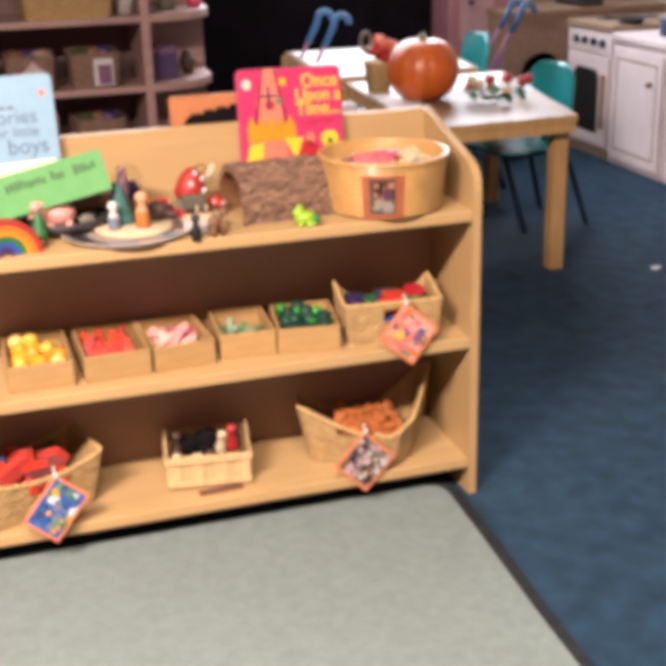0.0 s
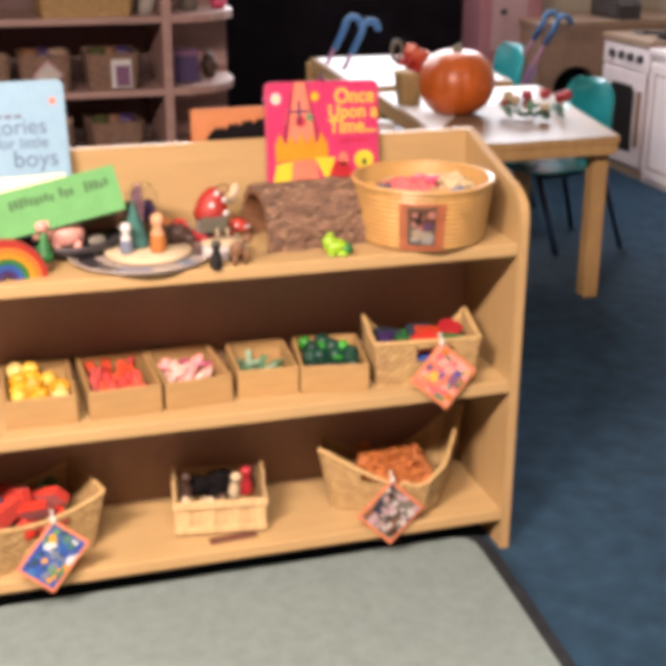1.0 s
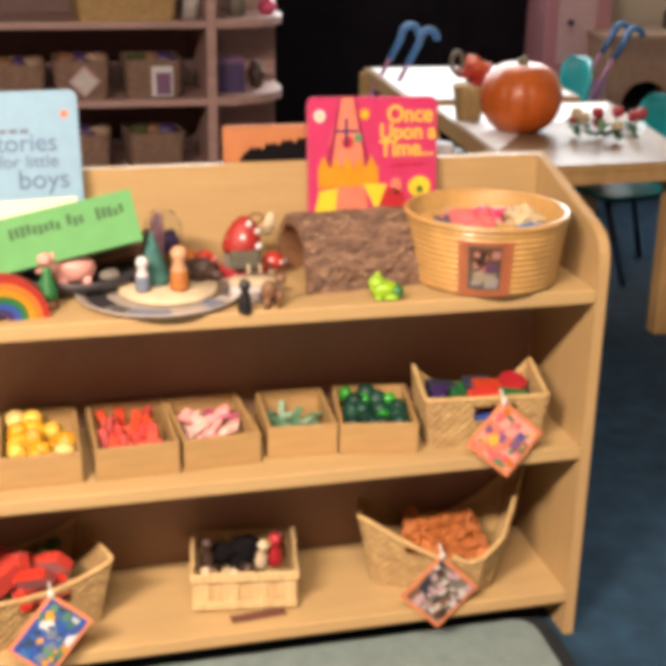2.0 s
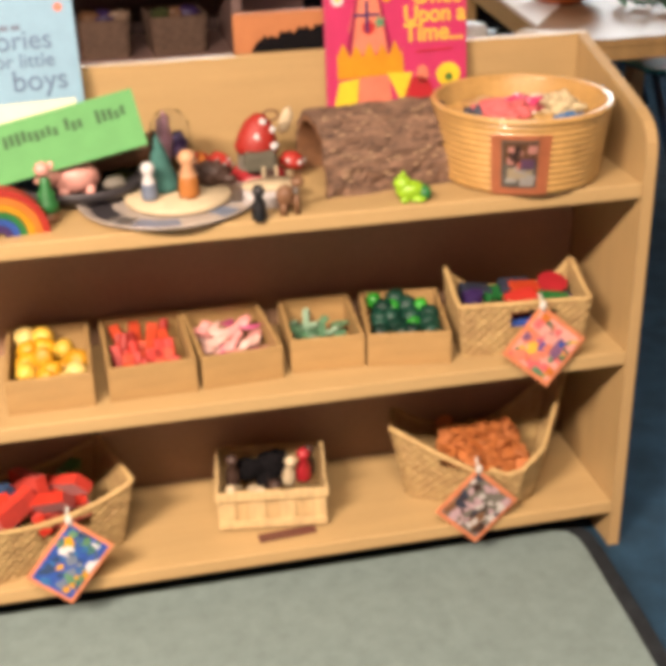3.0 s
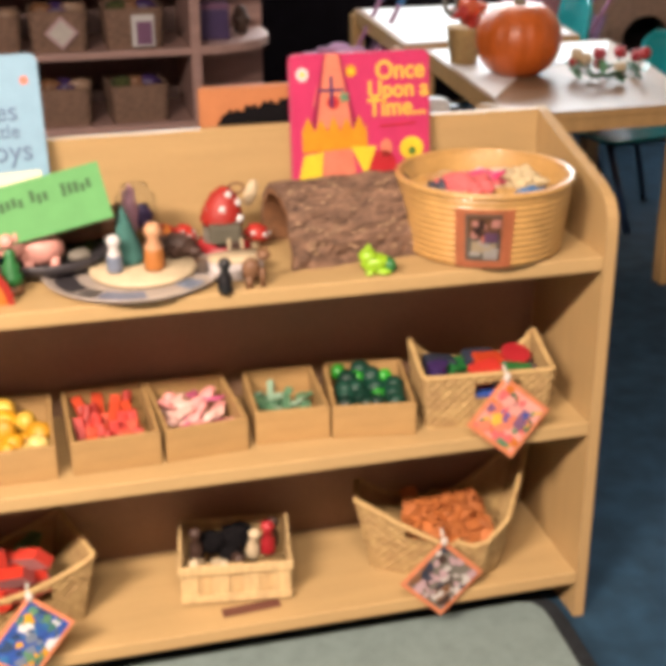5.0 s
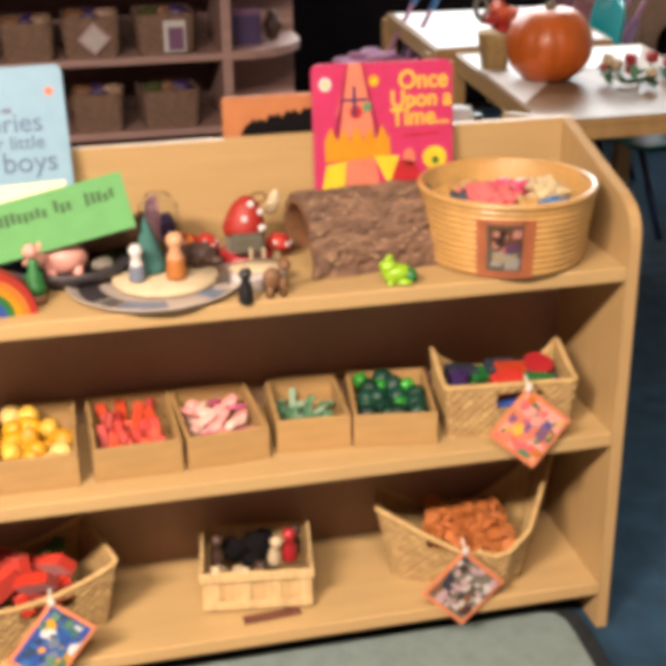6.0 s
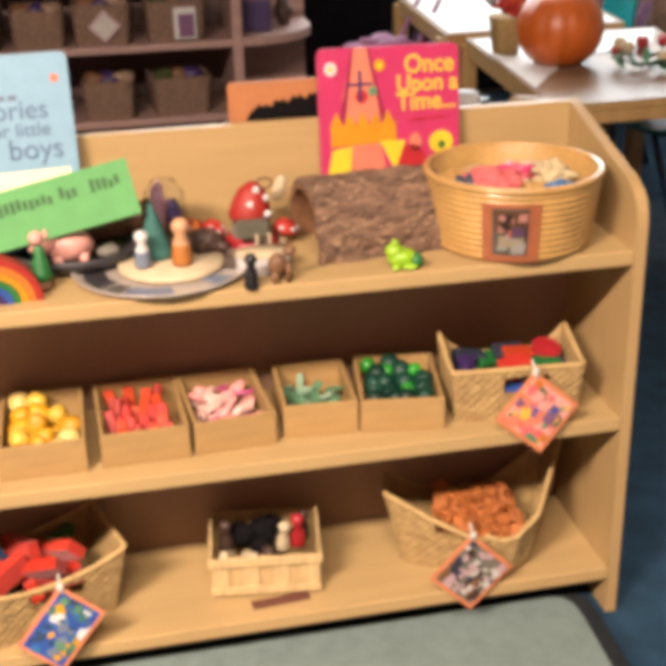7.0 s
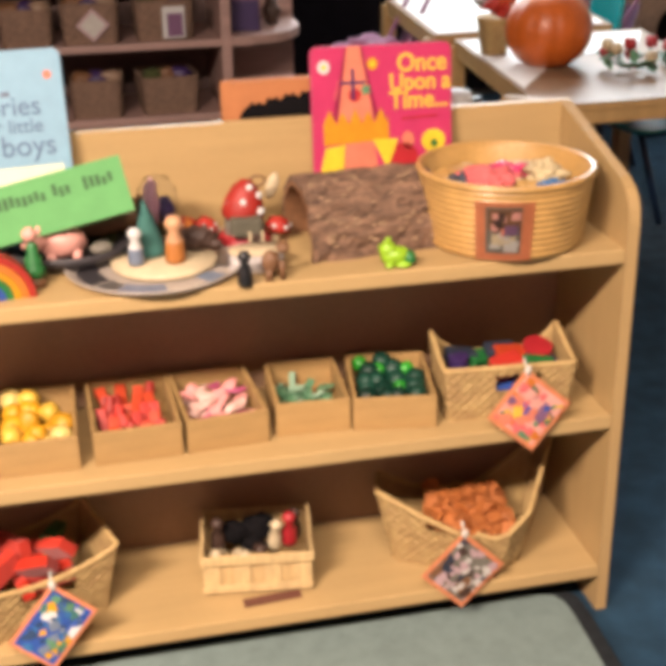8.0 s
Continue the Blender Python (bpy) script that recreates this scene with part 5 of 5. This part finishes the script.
# ---------------------------------------------------------------- chairs
def chair(m, label):
    """A child's moulded chair; it faces -x, its back at x = 0."""
    ch = thing("chair", m, label, "chair", "teal chairs at the table")
    bm = bmesh.new()
    nu, nv = 14, 12
    f, bck = [], []
    for j in range(nv + 1):
        v = j / nv
        z = 0.375 + 0.205 * v
        half = 0.148 - 0.018 * v - (0.05 * max(0, (v - 0.75) / 0.25) ** 2)
        rf, rb_ = [], []
        for i in range(nu + 1):
            u = 2 * i / nu - 1
            x = 0.03 * v - 0.035 * u * u
            rf.append(bm.verts.new((x - 0.005, u * half, z)))
            rb_.append(bm.verts.new((x + 0.005, u * half, z)))
        f.append(rf)
        bck.append(rb_)
    for j in range(nv):
        for i in range(nu):
            bm.faces.new((f[j][i], f[j][i + 1], f[j + 1][i + 1], f[j + 1][i]))
            bm.faces.new((bck[j][i], bck[j + 1][i], bck[j + 1][i + 1], bck[j][i + 1]))
    for j in range(nv):
        bm.faces.new((f[j][0], f[j + 1][0], bck[j + 1][0], bck[j][0]))
        bm.faces.new((f[j][nu], bck[j][nu], bck[j + 1][nu], f[j + 1][nu]))
    for i in range(nu):
        bm.faces.new((f[nv][i], f[nv][i + 1], bck[nv][i + 1], bck[nv][i]))
        bm.faces.new((f[0][i], bck[0][i], bck[0][i + 1], f[0][i + 1]))
    part("backrest", bm, TEAL, ch, smooth=True)
    seat = [(-0.17 + p[0], p[1]) for p in rounded_rect(0.31, 0.30, 0.05)]
    part("seat", prism(seat, "z", 0.292, 0.304, bevel=0.004), TEAL, ch)
    part("seat_back_curve", tube([(-0.03, 0, 0.30), (-0.005, 0, 0.32), (0.0, 0, 0.38)], 0.03, 8), TEAL, ch, smooth=True)
    for sy in (-1, 1):
        part("leg", tube([(-0.29, sy * 0.12, 0.285), (-0.21, sy * 0.14, 0.0)], 0.011, 8), NAVY, ch, smooth=True)
        part("leg", tube([(-0.02, sy * 0.12, 0.40), (-0.03, sy * 0.12, 0.285), (0.06, sy * 0.15, 0.0)], 0.010, 8), NAVY, ch, smooth=True)
        part("rail", tube([(-0.27, sy * 0.12, 0.285), (-0.03, sy * 0.12, 0.285)], 0.010, 8), NAVY, ch, smooth=True)
    return ch


chair(pose(1.180, 1.935, 0, 0, 0, 8) @ Matrix.Scale(1.0, 4), "teal plastic children's chair with dark metal legs, pushed under the table")
chair(pose(1.165, 2.58, 0, 0, 0, -4) @ Matrix.Scale(1.07, 4), "teal plastic children's chair behind the table")


# ---------------------------------------------------------------- doll strollers
def stroller(m, label):
    s = thing("doll_stroller", m, label, "doll stroller", "doll strollers")
    for sy in (-0.09, 0.09):
        part("frame_tube", tube([(-0.20, sy, 0.05), (0.0, sy, 0.42), (0.13, sy, 0.66)], 0.009, 8), STROLLPINK, s, smooth=True)
        part("frame_tube", tube([(0.16, sy, 0.05), (-0.05, sy, 0.33)], 0.009, 8), STROLLPINK, s, smooth=True)
        hook = [(0.12, sy, 0.64), (0.165, sy, 0.72)] + [(0.205 - 0.035 * math.cos(t), sy, 0.735 + 0.035 * math.sin(t)) for t in np.linspace(0.3, 3.3, 10)]
        part("grip", tube(hook, 0.014, 10), FOAMBLUE, s, "blue foam hooked grip", smooth=True)
        for x in (-0.20, 0.16):
            part("wheel", lathe([(0.0001, -0.012), (0.045, -0.012), (0.05, 0), (0.045, 0.012), (0.0001, 0.012)], 20), INK, s, m=pose(x, sy, 0.051, 90))
    bm = bmesh.new()
    rows = [(-0.16, 0.24), (-0.06, 0.20), (0.0, 0.26), (0.05, 0.40), (0.10, 0.55)]
    g = [[bm.verts.new((x + 0.03 * (1 - (2 * k / 6 - 1) ** 2) * -0.6, -0.085 + 0.17 * k / 6, z - 0.025 * (1 - (2 * k / 6 - 1) ** 2))) for k in range(7)] for x, z in rows]
    for a, b in zip(g, g[1:]):
        for k in range(6):
            bm.faces.new((a[k], a[k + 1], b[k + 1], b[k]))
    bmesh.ops.solidify(bm, geom=bm.faces[:], thickness=0.008)
    part("sling_seat", bm, LILAC, s, "pink and lilac cloth sling", smooth=True)
    part("canopy", blob(0.095, 5, 0.5, (1.3, 1.0, 0.6), (-0.09, 0, 0.43), freq=2.4, sub=4), STROLLPINK, s, "folded pink cloth hood", smooth=True)
    return s


stroller(pose(0.40, 2.74, 0, 0, 0, 6) @ Matrix.Scale(0.93, 4), "pink doll stroller with blue foam grips")
stroller(pose(1.36, 2.98, 0, 0, 0, -8) @ Matrix.Scale(0.90, 4), "purple doll stroller with blue foam grips behind a chair")


# ---------------------------------------------------------------- far shelves
FY = 2.30
fs = thing("far_bookcase", pose(0, FY, 0), "brown wooden shelf unit with baskets and a rounded end", "bookcase")
LEV = (0.10, 0.315, 0.545, 0.79)
part("end_panel", box(-0.272, 0.0, 0, -0.240, 0.38, 1.25, bevel=0.003), GREYWOOD, fs)
part("end_panel", box(-1.75, 0.0, 0, -1.72, 0.38, 1.25, bevel=0.003), GREYWOOD, fs)
part("back_panel", box(-1.72, 0.365, 0, -0.272, 0.38, 1.25), GREYWOOD_SHADED, fs)
for z in LEV + (1.03,):
    part("shelf", box(-1.72, 0.004, z - 0.022, -0.272, 0.365, z, bevel=0.003), GREYWOOD, fs)
qr = [(-0.240, 0.0), (-0.17, 0.004), (-0.10, 0.026), (-0.04, 0.075), (0.0, 0.14), (0.015, 0.21), (0.018, 0.365), (-0.240, 0.365)]
for z in LEV + (1.03,):
    part("rounded_shelf", prism(qr, "z", z - 0.022, z + 0.004, bevel=0.003), GREYWOOD, fs)
part("rounded_back", box(-0.240, 0.365, 0, 0.024, 0.38, 1.25), GREYWOOD, fs)


def far_basket(x, z, w, h, d, label, mt=WICKERDARK, y=0.03):
    b = woven_basket(pose(x, FY + y + d / 2, z, 0, 0, r_.uniform(-4, 4)), rounded_rect(w, d, 0.02), 1.08, h, label, cell=0.018, mt=mt)
    return b


for x, z, w, h in ((-0.86, 0.545, 0.15, 0.11), (-0.665, 0.545, 0.165, 0.12), (-0.44, 0.545, 0.17, 0.12), (-1.05, 0.545, 0.15, 0.11), (-0.66, 0.315, 0.15, 0.115), (-0.44, 0.315, 0.17, 0.115), (-0.90, 0.315, 0.15, 0.11), (-1.12, 0.315, 0.15, 0.11)):
    far_basket(x, z, w, h, 0.2, "brown woven storage basket on the far shelves")
    for k in range(3):
        o = part("soft_toy", blob(0.03, k + int(x * 50), 0.6, (1.3, 1, 0.8), freq=2.5, sub=2), (DKBROWN, MOSS, BROWN, PURPLE, KITWOOD, NAVYTOY)[(k + int(-x * 31)) % 6], smooth=True)
        o.matrix_basis = pose(x + (k - 1) * 0.045, FY + 0.12, z + h - 0.005)
        tagged(o, "dull coloured soft toy heaped in a far basket", "soft toy", "soft toys in far baskets")
tg = thing("paper_label", pose(-0.66, FY + 0.014, 0.605, 0, 45, 0), "pale square label hanging on a far basket", "label")
part("card", box(-0.036, 0, -0.036, 0.036, 0.002, 0.036), PALEPINK, tg)
part("print", box(-0.028, -0.001, -0.028, 0.028, 0.0, 0.028), PAPER, tg)
tg = thing("paper_label", pose(-0.415, FY + 0.012, 0.60), "white card label standing on a far basket", "label")
part("card", box(-0.034, 0, -0.045, 0.034, 0.002, 0.05), WHITE, tg)
part("print", box(-0.02, -0.001, -0.04, 0.028, 0.0, 0.03), LILAC, tg)
# on the far unit's upper shelf
far_basket(-0.52, 0.79, 0.30, 0.10, 0.2, "wide tan wicker basket on the upper far shelf", mt=WICKER)
for x, mt in ((-0.62, FLAME), (-0.55, BLUE), (-0.49, BLUE), (-0.43, FLOWRED)):
    solid("soft_toy", blob(0.04, int(x * 90), 0.5, (1.2, 1, 0.8), sub=2), mt, pose(x, FY + 0.13, 0.885), "coloured soft toy heaped in the upper far basket", "soft toy", "soft toys in far baskets")
solid("paper_roll", lathe([(0.0001, 0), (0.03, 0), (0.032, 0.14), (0.0001, 0.14)], 16), PAPER, pose(-0.31, FY + 0.12, 0.79, 6, 8, 0), "pale cardboard tube on the upper far shelf", "tube")
solid("grey_tub", lathe([(0.0001, 0), (0.030, 0), (0.033, 0.05), (0.030, 0.075), (0.0001, 0.075)], 20), GREYTOY, pose(-0.15, FY + 0.16, 0.794), "small grey tub on the rounded shelf", "tub")
solid("magenta_toy", blob(0.03, 2, 0.4, sub=2), HOTPINK, pose(-0.035, FY + 0.20, 0.818), "magenta toy on the rounded shelf", "toy")
pb = thing("purple_box", pose(-0.178, FY + 0.10, 0.549, 0, 0, -4), "dark purple storage box with a lilac lid", "box")
part("body", box(-0.045, 0, 0, 0.045, 0.09, 0.095, bevel=0.003), PURPLE, pb)
part("lid", box(-0.047, -0.002, 0.095, 0.047, 0.092, 0.112, bevel=0.003), LILAC, pb)
solid("brown_toy", blob(0.035, 4, 0.5, (0.7, 0.9, 1.2), freq=2.5), DKBROWN, pose(-0.075, FY + 0.2, 0.59), "dark brown toy on the rounded shelf", "toy")
solid("red_cap", blob(0.035, 3, 0.3, (1.2, 1, 0.6)), FLOWRED, pose(-0.13, FY + 0.16, 0.337), "dark red toy on the lower rounded shelf", "toy")


# ---------------------------------------------------------------- play kitchen
KX = 1.87
ov = thing("play_oven", pose(KX, 2.70, 0), "white wooden play oven with knobs and a dark window", "play oven")
part("body", box(0.006, 0.0, 0.0, 0.50, 0.415, 0.565, bevel=0.004), OFFWHITE, ov)
part("worktop", box(-0.012, -0.002, 0.566, 0.50, 0.417, 0.596, bevel=0.004), KITWOOD, ov)
part("kick", box(0.0, 0.01, 0.0, 0.006, 0.405, 0.035), KITWOOD, ov)
dr = part("oven_door", box(-0.010, 0.02, 0.05, 0.004, 0.395, 0.455, bevel=0.004), OFFWHITE, ov)
part("window", prism([(0.10, 0.11), (0.10, 0.37), (0.13, 0.395), (0.29, 0.395), (0.32, 0.37), (0.32, 0.11)], "x", -0.014, -0.0105), DARKHOLE, dr)
part("handle", box(-0.026, 0.045, 0.14, -0.010, 0.062, 0.38, bevel=0.004), KITWOOD, dr)
part("control_panel", box(-0.006, 0.01, 0.465, 0.004, 0.405, 0.56, bevel=0.003), OFFWHITE, ov)
for y in (0.08, 0.16, 0.24, 0.32):
    part("knob", lathe([(0.0001, -0.010), (0.017, -0.010), (0.019, 0.008), (0.0001, 0.010)], 16), INK, ov, m=pose(-0.012, y, 0.515, 0, 90, 0))
for y in (0.11, 0.30):
    for x in (0.14, 0.34):
        part("hob_ring", lathe([(0.0001, 0), (0.055, 0), (0.055, 0.004), (0.0001, 0.004)], 24), INK, ov, m=pose(x, y, 0.596))


def kitchen_cupboard(m, w, h, label):
    c = thing("play_cupboard", m, label, "play cupboard", "play kitchen units")
    part("body", box(0.006, 0.0, 0.0, 0.50, w, h, bevel=0.004), OFFWHITE, c)
    part("worktop", box(-0.012, -0.002, h + 0.001, 0.50, w + 0.002, h + 0.03, bevel=0.004), OFFWHITE, c)
    d = part("door", box(-0.008, 0.02, 0.03, 0.004, w - 0.02, h - 0.03, bevel=0.003), OFFWHITE, c)
    for a in ((0.055, 0.07, 0.063, h - 0.07), (w - 0.063, 0.07, w - 0.055, h - 0.07), (0.063, 0.07, w - 0.063, 0.078), (0.063, h - 0.078, w - 0.063, h - 0.07)):
        part("moulding", box(-0.0095, a[0], a[1], -0.0078, a[2], a[3]), KITWOOD, d)
    part("knob", lathe([(0.0001, -0.012), (0.010, -0.012), (0.014, 0.006), (0.0001, 0.010)], 14), KITWOOD, d, m=pose(-0.018, 0.10, h * 0.72, 0, 90, 0))
    return c


kitchen_cupboard(pose(KX - 0.01, 2.255, 0), 0.435, 0.545, "white painted play cupboard with a panelled door")
kitchen_cupboard(pose(KX - 0.01, 1.80, 0), 0.435, 0.545, "white painted play cupboard at the end of the row")
cu = thing("corner_unit", pose(1.60, 3.22, 0), "brown wooden corner play unit with an arched opening", "play kitchen unit")
arch = [(0.0, 0.0), (0.08, 0.0), (0.08, 0.33)] + [(0.19 - 0.11 * math.cos(t), 0.33 + 0.10 * math.sin(t)) for t in np.linspace(0.2, 2.94, 9)] + [(0.30, 0.33), (0.30, 0.0), (0.85, 0.0), (0.85, 0.60), (0.0, 0.60)]
part("front", prism(arch, "y", 0.0, 0.02), KITWOOD, cu)
# near black sheet stands for the shade within the arch
part("inside", box(0.02, 0.30, 0.0, 0.40, 0.31, 0.59), DARKHOLE, cu)
part("side", box(0.0, 0.0205, 0.0, 0.02, 0.44, 0.60), KITWOOD, cu)
part("worktop", box(-0.01, -0.012, 0.6005, 0.85, 0.44, 0.63, bevel=0.004), KITWOOD, cu)
ts = thing("toy_toaster", pose(2.05, 3.36, 0.6305) @ Matrix.Diagonal((1.15, 1.35, 0.95, 1.0)), "black and steel toy toaster on the worktop", "toy toaster")
part("body", prism([(-0.10, 0.0), (-0.10, 0.07), (-0.07, 0.105), (0.07, 0.105), (0.10, 0.07), (0.10, 0.0)], "x", -0.05, 0.05, bevel=0.006), CHARCOAL, ts)
part("slot", box(-0.012, -0.06, 0.1045, 0.012, 0.06, 0.107), STEEL, ts)
part("side_plate", box(-0.054, -0.075, 0.02, -0.0505, 0.075, 0.090, bevel=0.001), STEEL, ts, "bright steel side")
pn = thing("toy_pan", pose(2.0, 2.78, 0.602), "dark toy frying pan on the oven", "toy pan")
part("pan", lathe([(0.0001, 0), (0.05, 0), (0.062, 0.024), (0.058, 0.024), (0.048, 0.004), (0.0001, 0.004)], 28), CHARCOAL, pn, smooth=True)
part("handle", tube([(-0.055, 0, 0.018), (-0.15, -0.03, 0.03)], 0.008, 8), INK, pn)
pt = thing("toy_pot", pose(2.02, 2.45, 0.576), "dark blue toy pot with a steel lid", "toy pot")
part("pot", lathe([(0.0001, 0), (0.07, 0), (0.072, 0.07), (0.0001, 0.07)], 28), NAVYTOY, pt, smooth=True)
part("lid", lathe([(0.075, 0.0705), (0.05, 0.09), (0.0001, 0.095)], 28), STEEL, pt, smooth=True)
fg = thing("pink_cupboard", pose(1.405, 3.44, 0), "tall pink play cupboard with a white panel", "play cupboard")
part("body", box(-0.01, 0.0, 0.0, 0.30, 0.22, 1.05, bevel=0.004), PINKCAB, fg)
part("panel", box(0.045, -0.008, 0.48, 0.225, -0.0005, 0.90, bevel=0.003), PALEPINK, fg, "pale pink inset panel")
part("knob", lathe([(0.0001, -0.01), (0.014, -0.01), (0.014, 0.01), (0.0001, 0.01)], 14), INK, fg, m=pose(0.10, -0.014, 0.66, 90))
sc = thing("paper_scrap", pose(1.20, 1.22, 0.0005, 0, 0, 25), "small white paper scrap on the carpet", "paper")
part("scrap", prism([(-0.02, -0.01), (0.018, -0.012), (0.022, 0.006), (-0.004, 0.012), (-0.02, 0.008)], "z", 0, 0.002), WHITE, sc)
